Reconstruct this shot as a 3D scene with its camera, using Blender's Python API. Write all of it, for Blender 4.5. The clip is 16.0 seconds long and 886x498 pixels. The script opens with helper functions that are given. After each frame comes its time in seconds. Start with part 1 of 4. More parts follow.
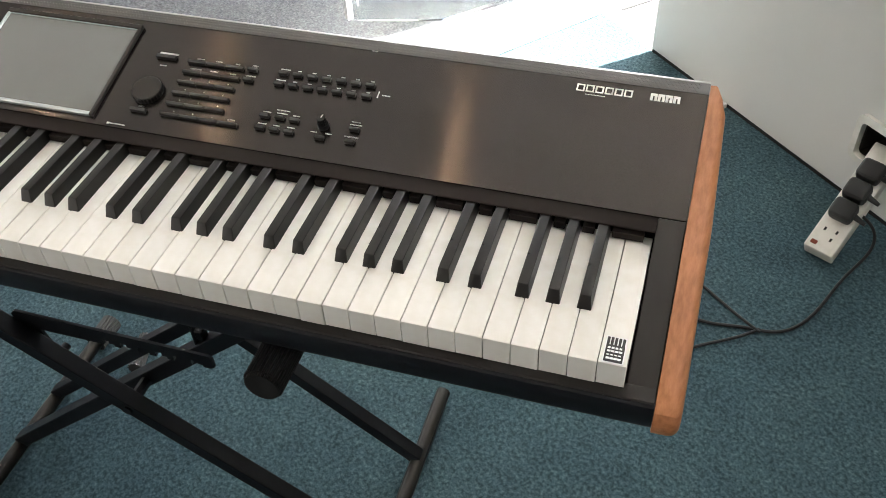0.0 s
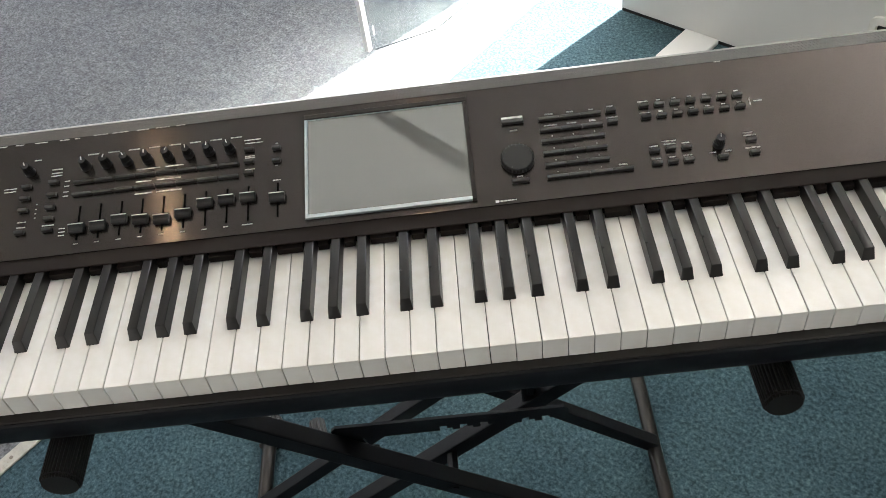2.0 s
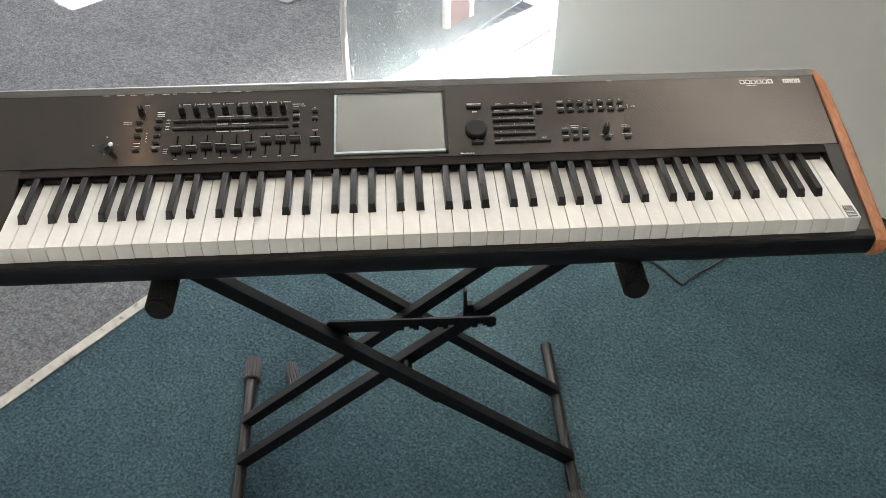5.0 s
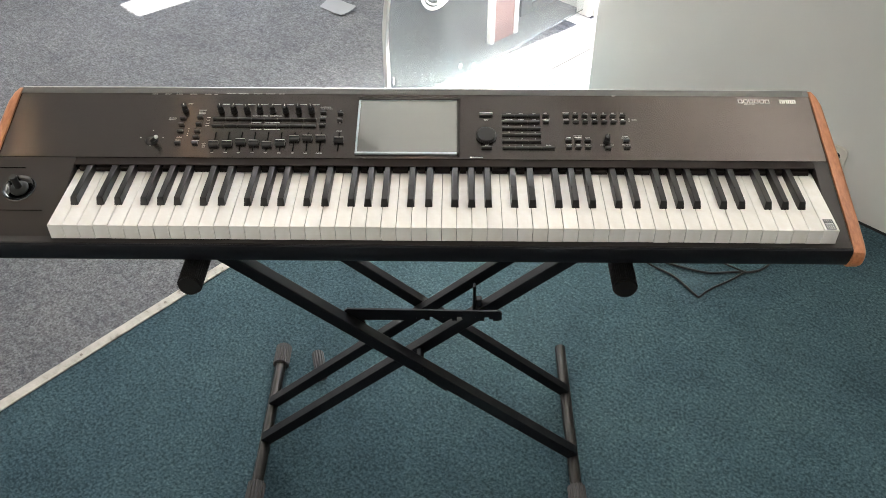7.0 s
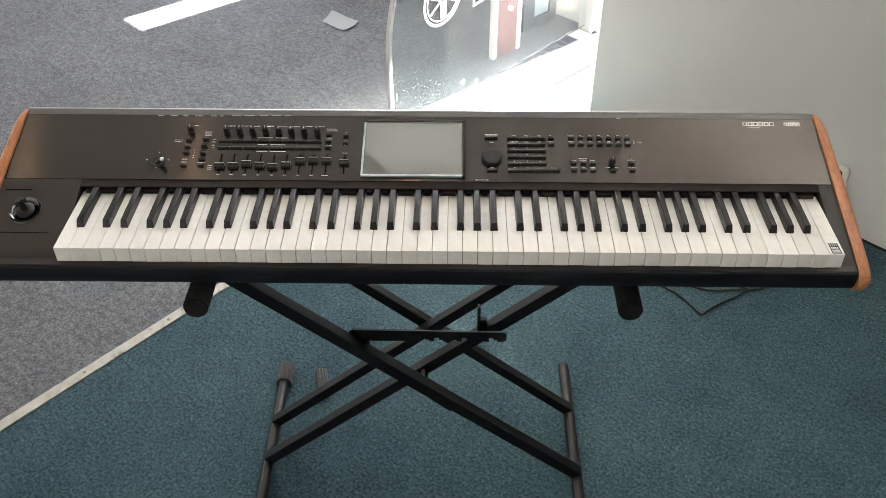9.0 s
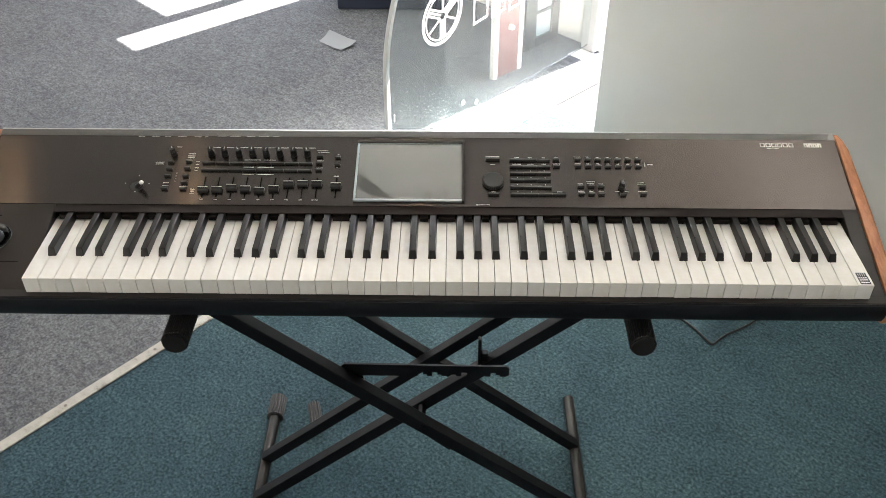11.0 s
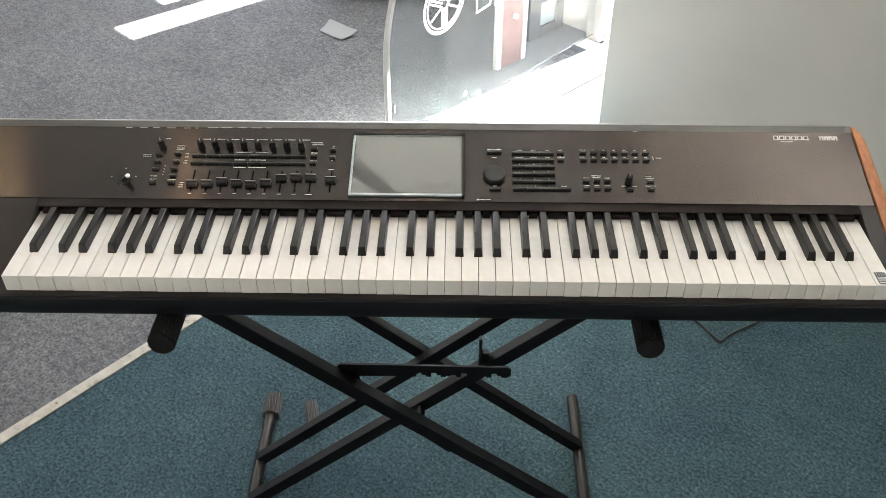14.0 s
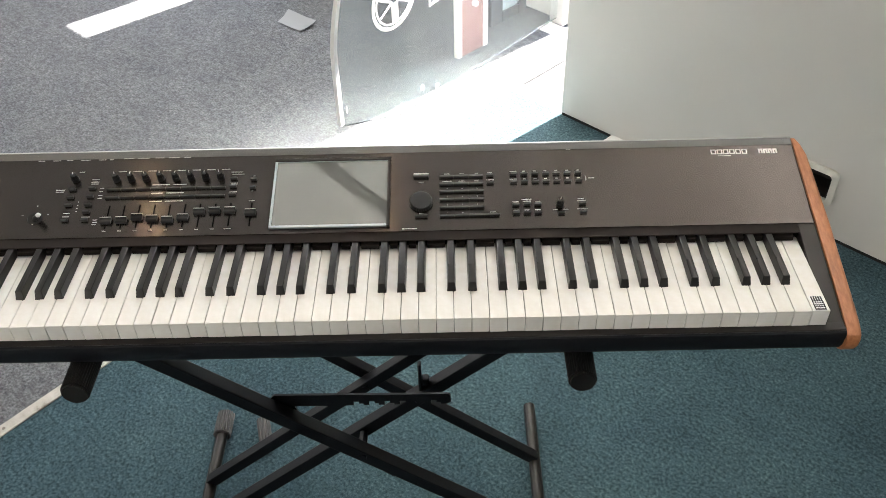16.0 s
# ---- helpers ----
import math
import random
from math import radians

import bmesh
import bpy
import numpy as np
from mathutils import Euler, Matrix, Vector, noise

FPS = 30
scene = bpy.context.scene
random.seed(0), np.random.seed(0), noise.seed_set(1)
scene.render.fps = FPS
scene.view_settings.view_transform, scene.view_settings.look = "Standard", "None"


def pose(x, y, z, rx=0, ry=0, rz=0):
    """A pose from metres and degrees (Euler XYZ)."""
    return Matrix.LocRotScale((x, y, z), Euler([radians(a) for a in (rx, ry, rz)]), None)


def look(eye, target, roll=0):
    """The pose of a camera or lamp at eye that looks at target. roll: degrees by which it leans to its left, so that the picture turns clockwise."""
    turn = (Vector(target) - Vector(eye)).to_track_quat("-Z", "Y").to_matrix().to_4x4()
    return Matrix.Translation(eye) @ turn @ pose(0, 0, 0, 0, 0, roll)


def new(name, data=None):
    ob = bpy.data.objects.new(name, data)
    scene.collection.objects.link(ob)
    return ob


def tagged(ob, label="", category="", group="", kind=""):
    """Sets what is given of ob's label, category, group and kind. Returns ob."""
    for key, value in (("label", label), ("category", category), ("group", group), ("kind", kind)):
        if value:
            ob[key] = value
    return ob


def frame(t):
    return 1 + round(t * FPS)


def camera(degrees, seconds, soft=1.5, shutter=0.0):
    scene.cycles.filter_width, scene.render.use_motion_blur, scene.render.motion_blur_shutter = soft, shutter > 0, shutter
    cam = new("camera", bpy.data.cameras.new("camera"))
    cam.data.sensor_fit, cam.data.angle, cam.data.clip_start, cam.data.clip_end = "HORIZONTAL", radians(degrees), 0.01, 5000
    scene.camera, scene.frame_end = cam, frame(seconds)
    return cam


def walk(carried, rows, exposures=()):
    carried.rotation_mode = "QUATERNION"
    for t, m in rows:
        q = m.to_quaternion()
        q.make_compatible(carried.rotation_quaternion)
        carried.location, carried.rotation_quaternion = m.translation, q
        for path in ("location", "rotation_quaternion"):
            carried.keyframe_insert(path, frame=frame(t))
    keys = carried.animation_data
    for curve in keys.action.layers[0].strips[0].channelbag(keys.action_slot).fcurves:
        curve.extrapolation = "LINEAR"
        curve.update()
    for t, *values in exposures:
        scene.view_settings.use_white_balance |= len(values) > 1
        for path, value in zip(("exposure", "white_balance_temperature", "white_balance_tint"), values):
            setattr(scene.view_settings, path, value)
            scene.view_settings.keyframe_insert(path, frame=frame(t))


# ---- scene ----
cam = camera(52.0, 16.0, soft=0.55)
PATH = [
    (0, (0.625, -0.459, 1.347), (0.152, 0.894, -0.048), -3.3),
    (0.5, (0.485, -0.54, 1.38), (0.151, 0.841, -0.028), -0.8),
    (1, (0.347, -0.468, 1.383), (0.05, 0.901, -0.045), -3.8),
    (1.5, (0.177, -0.454, 1.406), (-0.042, 0.925, -0.026), -5.6),
    (2, (0.026, -0.495, 1.427), (-0.058, 0.889, -0.015), -8.9),
    (2.5, (-0.069, -0.549, 1.442), (-0.108, 0.832, -0.005), -5.4),
    (3, (-0.076, -0.687, 1.468), (-0.097, 0.699, 0.026), -3.3),
    (3.5, (-0.061, -0.807, 1.539), (-0.011, 0.649, 0.169), -1.5),
    (4, (-0.078, -0.886, 1.571), (0.038, 0.581, 0.217), -0.2),
    (4.2, (-0.076, -0.903, 1.575), (0.064, 0.573, 0.233), 0.3),
    (6.5, (0.003, -1.082, 1.647), (-0.016, 0.441, 0.35), 0.1),
    (7, (0.018, -1.09, 1.655), (-0.004, 0.44, 0.367), -0.1),
    (7.5, (0.017, -1.094, 1.669), (-0.002, 0.44, 0.386), -0.2),
    (8, (0.016, -1.092, 1.672), (-0.002, 0.445, 0.392), -0.1),
    (8.5, (0.009, -1.089, 1.674), (-0.011, 0.449, 0.396), -0.1),
    (9, (0.008, -1.077, 1.673), (-0.013, 0.466, 0.4), 0.0),
    (9.5, (0.01, -1.06, 1.654), (-0.009, 0.499, 0.402), 0.2),
    (9.7, (0.01, -1.036, 1.645), (-0.01, 0.531, 0.402), 0.0),
    (12, (0.012, -0.987, 1.611), (-0.015, 0.586, 0.376), -0.0),
    (12.5, (0.024, -0.985, 1.605), (-0.012, 0.583, 0.365), -0.2),
    (13, (0.022, -0.985, 1.605), (-0.012, 0.584, 0.366), -0.1),
    (13.5, (0.017, -0.968, 1.605), (-0.012, 0.597, 0.36), 0.1),
    (14, (0.017, -0.941, 1.59), (-0.014, 0.619, 0.339), -0.1),
    (14.5, (0.01, -0.928, 1.586), (-0.017, 0.631, 0.333), -0.0),
    (15, (-0.002, -0.971, 1.609), (-0.025, 0.586, 0.354), -0.0),
    (15.5, (0.001, -0.991, 1.642), (-0.005, 0.56, 0.38), -1.1),
    (16, (0.115, -0.845, 1.627), (0.098, 0.672, 0.323), -1.6),
]
EXPOSURES = [(0.0, 3.85, 6480, 12.0), (0.5, 3.87, 6340, 11.6), (1.5, 3.72, 6300, 11.2), (2.0, 3.69, 6290, 11.0), (2.5, 3.77, 6230, 10.9), (3.0, 3.83, 6200, 10.9), (3.5, 3.9, 6280, 10.9), (4.0, 3.83, 6380, 10.9), (7.0, 3.93, 6500, 11.2), (8.5, 3.86, 6500, 11.2), (9.5, 3.76, 6500, 11.2), (12.0, 3.82, 6500, 11.2), (12.5, 3.87, 6500, 11.2), (15.0, 3.83, 6500, 11.2), (16.0, 3.89, 6500, 11.2)]
walk(cam, [(t, look(eye, target, roll)) for t, eye, target, roll in PATH], exposures=EXPOSURES)

# ---------------------------------------------------------------- light
# The shop stands askew to the instrument: a runs along the partition wall, b out towards the street.
CORNER = Vector((0.490, 1.721, 0.0))
ALONG = Vector((0.7071, -0.7071, 0.0))
OUT = Vector((0.7071, 0.7071, 0.0))


def room(a, b, z=0.0):
    return CORNER + ALONG * a + OUT * b + Vector((0, 0, z))


ROOM_TURN = Matrix.Translation(CORNER) @ Matrix.Rotation(math.atan2(ALONG.y, ALONG.x), 4, "Z")

SUN_WAY = (ALONG * 0.07 + OUT * 0.9975).normalized()
SUN_HEIGHT = radians(48)

world = bpy.data.worlds.new("sky")
scene.world = world
world.use_nodes = True
wn = world.node_tree
sky = wn.nodes.new("ShaderNodeTexSky")
sky.sky_type = "NISHITA"
sky.sun_disc = False
sky.sun_elevation = SUN_HEIGHT
sky.sun_rotation = math.atan2(SUN_WAY.x, SUN_WAY.y)
wn.links.new(sky.outputs[0], wn.nodes["Background"].inputs[0])
wn.nodes["Background"].inputs[1].default_value = 0.08

sun_data = bpy.data.lights.new("sun", "SUN")
sun_data.energy, sun_data.angle, sun_data.color = 5.0, radians(0.5), (1.0, 0.95, 0.88)
sun = new("sun", sun_data)
sun.matrix_world = look((SUN_WAY * math.cos(SUN_HEIGHT) + Vector((0, 0, math.sin(SUN_HEIGHT)))) * 10, (0, 0, 0))


def area_lamp(name, eye, target, wide, high, watts, colour):
    data = bpy.data.lights.new(name, "AREA")
    data.shape, data.size, data.size_y, data.energy, data.color = "RECTANGLE", wide, high, watts, colour
    ob = new(name, data)
    ob.matrix_world = look(eye, target)
    return ob


# Fill lamps for daylight from assumed windows, unseen behind and beside the camera.
area_lamp("fill_light_back", room(1.0, -4.85, 1.25), room(0.6, 0, 0.9), 3.6, 1.5, 1.85, (1.0, 0.915, 0.82))
area_lamp("fill_light_side", room(-4.85, -2.0, 1.6), room(0, -2.0, 0.6), 3.0, 2.0, 2.9, (0.985, 0.99, 1.0))
# Fill lamp for sky light through an added, unseen transom over the street front.
area_lamp("fill_light_street", room(-1.4, 0.46, 2.12), room(-0.7, -2.3, 0.35), 3.0, 0.7, 4.5, (0.98, 0.99, 1.0))
# Fill lamp for sky light; the clerestory over the partition wall is added, unseen.
area_lamp("fill_light_partition", room(1.5, -0.005, 2.5), room(0.6, -2.2, 0.3), 2.7, 0.55, 0.5, (0.98, 0.99, 1.0))
# Warm downlights set in the ceiling tiles.
DOWNLIGHTS = [(0.283, -1.160, 0.22), (-0.360, -1.804, 0.36), (-0.855, -2.299, 0.36)]
for a, b, watts in DOWNLIGHTS:
    data = bpy.data.lights.new("downlight_bulb", "SPOT")
    data.energy, data.color, data.shadow_soft_size, data.spot_size, data.spot_blend = watts, (1.0, 0.66, 0.36), 0.008, radians(110), 0.6
    new("downlight_bulb", data).matrix_world = look(room(a, b, 2.925), room(a, b, 0))


# ---------------------------------------------------------------- materials
def material(name, colour, rough=0.5, metal=0.0, spec=0.5):
    m = bpy.data.materials.new(name)
    m.use_nodes = True
    b = m.node_tree.nodes["Principled BSDF"]
    b.inputs["Base Color"].default_value = (*colour, 1)
    b.inputs["Roughness"].default_value = rough
    b.inputs["Metallic"].default_value = metal
    b.inputs["Specular IOR Level"].default_value = spec
    return m


def node(m, kind, **values):
    n = m.node_tree.nodes.new(kind)
    for key, value in values.items():
        n.inputs[key].default_value = value
    return n


def place_of(m, scale=(1, 1, 1)):
    coord = m.node_tree.nodes.new("ShaderNodeTexCoord")
    mapping = m.node_tree.nodes.new("ShaderNodeMapping")
    mapping.inputs["Scale"].default_value = scale
    m.node_tree.links.new(coord.outputs["Object"], mapping.inputs["Vector"])
    return mapping.outputs["Vector"]


def noise_of(m, scale, detail=3.0, stretch=(1, 1, 1), rough=0.5):
    n = node(m, "ShaderNodeTexNoise", Scale=scale, Detail=detail, Roughness=rough)
    m.node_tree.links.new(place_of(m, stretch), n.inputs["Vector"])
    return n.outputs["Fac"]


def ramp(m, fac, stops):
    r = m.node_tree.nodes.new("ShaderNodeValToRGB")
    r.color_ramp.elements[0].position, r.color_ramp.elements[0].color = stops[0][0], (*stops[0][1], 1)
    r.color_ramp.elements[1].position, r.color_ramp.elements[1].color = stops[-1][0], (*stops[-1][1], 1)
    for pos, col in stops[1:-1]:
        e = r.color_ramp.elements.new(pos)
        e.color = (*col, 1)
    m.node_tree.links.new(fac, r.inputs["Fac"])
    return r.outputs["Color"]


def mixed(m, kind, fac, one, two):
    x = m.node_tree.nodes.new("ShaderNodeMix")
    x.data_type, x.blend_type = "RGBA", kind
    if isinstance(fac, float):
        x.inputs["Factor"].default_value = fac
    else:
        m.node_tree.links.new(fac, x.inputs["Factor"])
    for socket, value in ((x.inputs[6], one), (x.inputs[7], two)):
        if isinstance(value, tuple):
            socket.default_value = (*value, 1)
        else:
            m.node_tree.links.new(value, socket)
    return x.outputs[2]


def colour_in(m, socket):
    m.node_tree.links.new(socket, m.node_tree.nodes["Principled BSDF"].inputs["Base Color"])


def rough_in(m, fac, low, high):
    r = m.node_tree.nodes.new("ShaderNodeMapRange")
    r.inputs["To Min"].default_value, r.inputs["To Max"].default_value = low, high
    m.node_tree.links.new(fac, r.inputs["Value"])
    m.node_tree.links.new(r.outputs["Result"], m.node_tree.nodes["Principled BSDF"].inputs["Roughness"])


def bump_in(m, fac, strength, distance):
    b = node(m, "ShaderNodeBump", Strength=strength, Distance=distance)
    m.node_tree.links.new(fac, b.inputs["Height"])
    m.node_tree.links.new(b.outputs["Normal"], m.node_tree.nodes["Principled BSDF"].inputs["Normal"])


def carpet(name, dark, mid, light, stain, mottle_low, mottle_high, grain=62, worn=(1, 1, 1)):
    """Short pile: flecks of three yarns, clumps of pile, trodden and stained areas."""
    m = material(name, mid, 0.95, 0, 0.15)
    fibre = noise_of(m, 150, 4, (1, 1, 1), 0.7)
    speck = ramp(m, fibre, [(0.34, dark), (0.5, mid), (0.66, light)])
    wide = noise_of(m, 2.3, 6, (1, 1, 1), 0.68)
    patch = ramp(m, wide, [(0.32, stain), (0.5, (1, 1, 1)), (0.68, worn)])
    cloud = ramp(m, noise_of(m, 11, 4, (1, 1, 1), 0.6), [(0.3, (0.87, 0.88, 0.90)), (0.7, (1.12, 1.11, 1.09))])
    mottle = ramp(m, noise_of(m, grain, 4, (1, 1, 1), 0.65), [(0.33, (mottle_low,) * 3), (0.67, (mottle_high,) * 3)])
    tone = mixed(m, "MULTIPLY", 1.0, mixed(m, "MULTIPLY", 1.0, speck, patch), cloud)
    colour_in(m, mixed(m, "MULTIPLY", 1.0, tone, mottle))
    bump_in(m, noise_of(m, 240, 3, (1, 1, 1), 0.7), 0.35, 0.003)
    return m


BLUE_CARPET = carpet("blue carpet", (0.023, 0.047, 0.057), (0.045, 0.083, 0.099), (0.084, 0.130, 0.147), (0.76, 0.77, 0.78), 0.80, 1.20, 75, (1.16, 1.12, 1.08))
GREY_CARPET = carpet("grey carpet", (0.068, 0.071, 0.076), (0.134, 0.139, 0.147), (0.212, 0.219, 0.228), (0.88, 0.88, 0.88), 0.69, 1.27, 50, (1.07, 1.07, 1.07))

WALL = material("painted wall", (0.7, 0.69, 0.65), 0.75, 0, 0.3)
colour_in(WALL, ramp(WALL, noise_of(WALL, 1.3, 5), [(0.3, (0.67, 0.655, 0.62)), (0.7, (0.73, 0.715, 0.675))]))
bump_in(WALL, noise_of(WALL, 300, 2), 0.12, 0.001)
WHITE_PAINT = material("white gloss paint", (0.8, 0.79, 0.76), 0.4)
bump_in(WHITE_PAINT, noise_of(WHITE_PAINT, 60, 2), 0.1, 0.001)
SKY_CLOTH = material("cream sheet cloth", (0.62, 0.59, 0.53), 0.9)
bump_in(SKY_CLOTH, noise_of(SKY_CLOTH, 400, 2), 0.2, 0.0005)
CEILING = material("ceiling paint", (0.75, 0.75, 0.73), 0.9)
colour_in(CEILING, ramp(CEILING, noise_of(CEILING, 3, 4), [(0.3, (0.7, 0.7, 0.68)), (0.7, (0.78, 0.78, 0.76))]))
GRID = material("pale grid metal", (0.64, 0.64, 0.62), 0.6)
# The recess's shade is put into this lining colour.
LINER = material("brown box lining darkened for recess shade", (0.018, 0.015, 0.013), 0.8)
CONDUIT = material("dark conduit", (0.035, 0.035, 0.032), 0.6)
LAMP_GLOW = material("glowing lens", (0.9, 0.7, 0.4), 0.4)
LAMP_GLOW.node_tree.nodes["Principled BSDF"].inputs["Emission Color"].default_value = (1.0, 0.68, 0.38, 1)
LAMP_GLOW.node_tree.nodes["Principled BSDF"].inputs["Emission Strength"].default_value = 8.0
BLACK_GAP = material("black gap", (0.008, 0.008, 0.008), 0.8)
PAVING = material("street paving", (0.3, 0.29, 0.27), 0.85)
colour_in(PAVING, ramp(PAVING, noise_of(PAVING, 14, 5), [(0.3, (0.22, 0.215, 0.2)), (0.7, (0.36, 0.35, 0.33))]))
SCREW = material("dull screw head", (0.22, 0.20, 0.17), 0.45, 0.6)
TRIM = material("worn cream strip", (0.42, 0.40, 0.34), 0.55)
colour_in(TRIM, ramp(TRIM, noise_of(TRIM, 22, 6, (1, 1, 1), 0.7), [(0.33, (0.15, 0.135, 0.11)), (0.43, (0.38, 0.36, 0.31)), (0.65, (0.50, 0.48, 0.43))]))
# Red is dulled so that the haze sits in the paint.
RED_PAINT = material("haze-dulled red", (0.17, 0.075, 0.068), 0.55)
FRAME_GREY = material("dark grey frame paint", (0.06, 0.065, 0.07), 0.5)
PALE_BLUE = material("pale blue sheet", (0.40, 0.47, 0.51), 0.4)
NAVY = material("navy paint", (0.02, 0.026, 0.05), 0.6)
PAPER = material("white paper", (0.26, 0.27, 0.275), 0.7)

PANEL = material("dark brown metallic panel", (0.10, 0.086, 0.075), 0.36, 0.8, 0.5)
colour_in(PANEL, ramp(PANEL, noise_of(PANEL, 900, 2), [(0.35, (0.057, 0.049, 0.045)), (0.65, (0.072, 0.062, 0.057))]))
rough_in(PANEL, noise_of(PANEL, 9, 4), 0.15, 0.19)
PANEL.node_tree.nodes["Principled BSDF"].inputs["Anisotropic"].default_value = 1.0
brush = node(PANEL, "ShaderNodeCombineXYZ", X=0.0, Y=0.958, Z=0.287)
PANEL.node_tree.links.new(brush.outputs[0], PANEL.node_tree.nodes["Principled BSDF"].inputs["Tangent"])
# For the key blocks: panel brown with its dark reflections put into the colour.
BLOCK = material("dark brown satin block", (0.028, 0.024, 0.022), 0.42, 0.25, 0.35)
rough_in(BLOCK, noise_of(BLOCK, 40, 3), 0.36, 0.48)
CASE = material("black textured case", (0.0060, 0.0065, 0.0090), 0.5, 0, 0.32)
bump_in(CASE, noise_of(CASE, 1500, 2), 0.2, 0.0004)
rough_in(CASE, noise_of(CASE, 20, 3), 0.42, 0.58)
GRILLE = material("grey perforated strip", (0.17, 0.17, 0.168), 0.42, 0.5)
LIP = material("polished rear lip", (0.55, 0.55, 0.54), 0.28, 0.9)
KEY_WHITE = material("ivory white key plastic", (0.80, 0.78, 0.72), 0.28)
info = KEY_WHITE.node_tree.nodes.new("ShaderNodeObjectInfo")
colour_in(KEY_WHITE, mixed(KEY_WHITE, "MULTIPLY", 1.0, ramp(KEY_WHITE, info.outputs["Random"], [(0.0, (0.80, 0.785, 0.745)), (1.0, (0.85, 0.835, 0.80))]),
                           ramp(KEY_WHITE, noise_of(KEY_WHITE, 45, 4), [(0.35, (0.93, 0.92, 0.89)), (0.6, (1, 1, 1))])))
rough_in(KEY_WHITE, noise_of(KEY_WHITE, 120, 3), 0.12, 0.22)
KEY_BLACK = material("satin black key plastic", (0.0105, 0.0095, 0.0082), 0.38, 0, 0.36)
rough_in(KEY_BLACK, noise_of(KEY_BLACK, 80, 3), 0.24, 0.36)
FELT = material("brown felt", (0.026, 0.021, 0.019), 0.9, 0, 0.1)
# Near-black for slots, grooves and the panel fold: their shade is in the colour.
GAP = material("painted slot shade", (0.002, 0.002, 0.002), 0.8, 0, 0.05)
BUTTON = material("charcoal button", (0.02, 0.019, 0.018), 0.42)
KNOB = material("black satin knob", (0.007, 0.007, 0.007), 0.42, 0, 0.45)
SILVER = material("silver rim", (0.46, 0.53, 0.56), 0.32, 0.7)
PRINT = material("pale print", (0.74, 0.72, 0.70), 0.6)
CAP_HIGHLIGHT = material("painted cap highlight", (0.60, 0.58, 0.56), 0.35)
GLASS_BLACK = material("display glass", (0.30, 0.305, 0.29), 0.06, 0.65, 0.8)
rough_in(GLASS_BLACK, noise_of(GLASS_BLACK, 14, 4), 0.0005, 0.004)
WHITE_CAP = material("white cap", (0.85, 0.85, 0.83), 0.35)
BOWL = material("glossy black bowl", (0.012, 0.014, 0.017), 0.06, 0, 0.9)
WOOD = material("reddish stained wood", (0.3, 0.1, 0.04), 0.42)
grain = noise_of(WOOD, 26, 5, (7, 0.7, 7), 0.6)
colour_in(WOOD, ramp(WOOD, grain, [(0.25, (0.28, 0.098, 0.034)), (0.5, (0.41, 0.160, 0.062)), (0.75, (0.51, 0.220, 0.095))]))
rough_in(WOOD, grain, 0.34, 0.5)
bump_in(WOOD, grain, 0.15, 0.0006)
STEEL_BLACK = material("black powder-coated steel", (0.0050, 0.0055, 0.0072), 0.42, 0, 0.24)
bump_in(STEEL_BLACK, noise_of(STEEL_BLACK, 900, 2), 0.2, 0.0004)
rough_in(STEEL_BLACK, noise_of(STEEL_BLACK, 30, 4), 0.34, 0.52)
TUBE = material("dark bronze tube", (0.024, 0.021, 0.018), 0.35, 0.45)
rough_in(TUBE, noise_of(TUBE, 40, 4), 0.24, 0.42)
FOAM = material("black foam grip", (0.006, 0.006, 0.006), 0.75, 0, 0.3)
bump_in(FOAM, noise_of(FOAM, 700, 2), 0.3, 0.0006)
RUBBER_GREY = material("grey rubber", (0.055, 0.051, 0.050), 0.7)
CABLE = material("black cable sheath", (0.01, 0.01, 0.01), 0.5)
SOCKET_WHITE = material("white socket plastic", (0.72, 0.70, 0.64), 0.4)
colour_in(SOCKET_WHITE, ramp(SOCKET_WHITE, noise_of(SOCKET_WHITE, 30, 4), [(0.3, (0.62, 0.60, 0.53)), (0.6, (0.74, 0.72, 0.66))]))
PLUG_BLACK = material("black plug plastic", (0.014, 0.014, 0.014), 0.45)
SWITCH_RED = material("red switch", (0.25, 0.05, 0.02), 0.35)
DECAL = material("white vinyl", (0.8, 0.8, 0.8), 0.5)
STICKER_BLACK = material("black sticker", (0.01, 0.01, 0.01), 0.35)

GLASS = bpy.data.materials.new("clear glass")
GLASS.use_nodes = True
gn = GLASS.node_tree
gb = gn.nodes["Principled BSDF"]
gb.inputs["Base Color"].default_value = (0.93, 0.97, 0.96, 1)
gb.inputs["Roughness"].default_value = 0.0
gb.inputs["IOR"].default_value = 1.14
gb.inputs["Transmission Weight"].default_value = 1.0
gb.inputs["Specular IOR Level"].default_value = 0.25
# pale blue film that paints the glass's haze and bright reflections
haze = gn.nodes.new("ShaderNodeBsdfTranslucent")
haze.inputs["Color"].default_value = (0.76, 0.85, 0.89, 1)
film = gn.nodes.new("ShaderNodeMixShader")
haze_amount = gn.nodes.new("ShaderNodeMapRange")
haze_amount.inputs["From Min"].default_value, haze_amount.inputs["From Max"].default_value = 0.3, 0.7
haze_amount.inputs["To Min"].default_value, haze_amount.inputs["To Max"].default_value = 0.022, 0.045
gn.links.new(noise_of(GLASS, 5.0, 5, (1, 1, 0.5), 0.6), haze_amount.inputs["Value"])
gn.links.new(haze_amount.outputs["Result"], film.inputs[0])
gn.links.new(gb.outputs[0], film.inputs[1])
gn.links.new(haze.outputs[0], film.inputs[2])
gn.links.new(film.outputs[0], gn.nodes["Material Output"].inputs["Surface"])


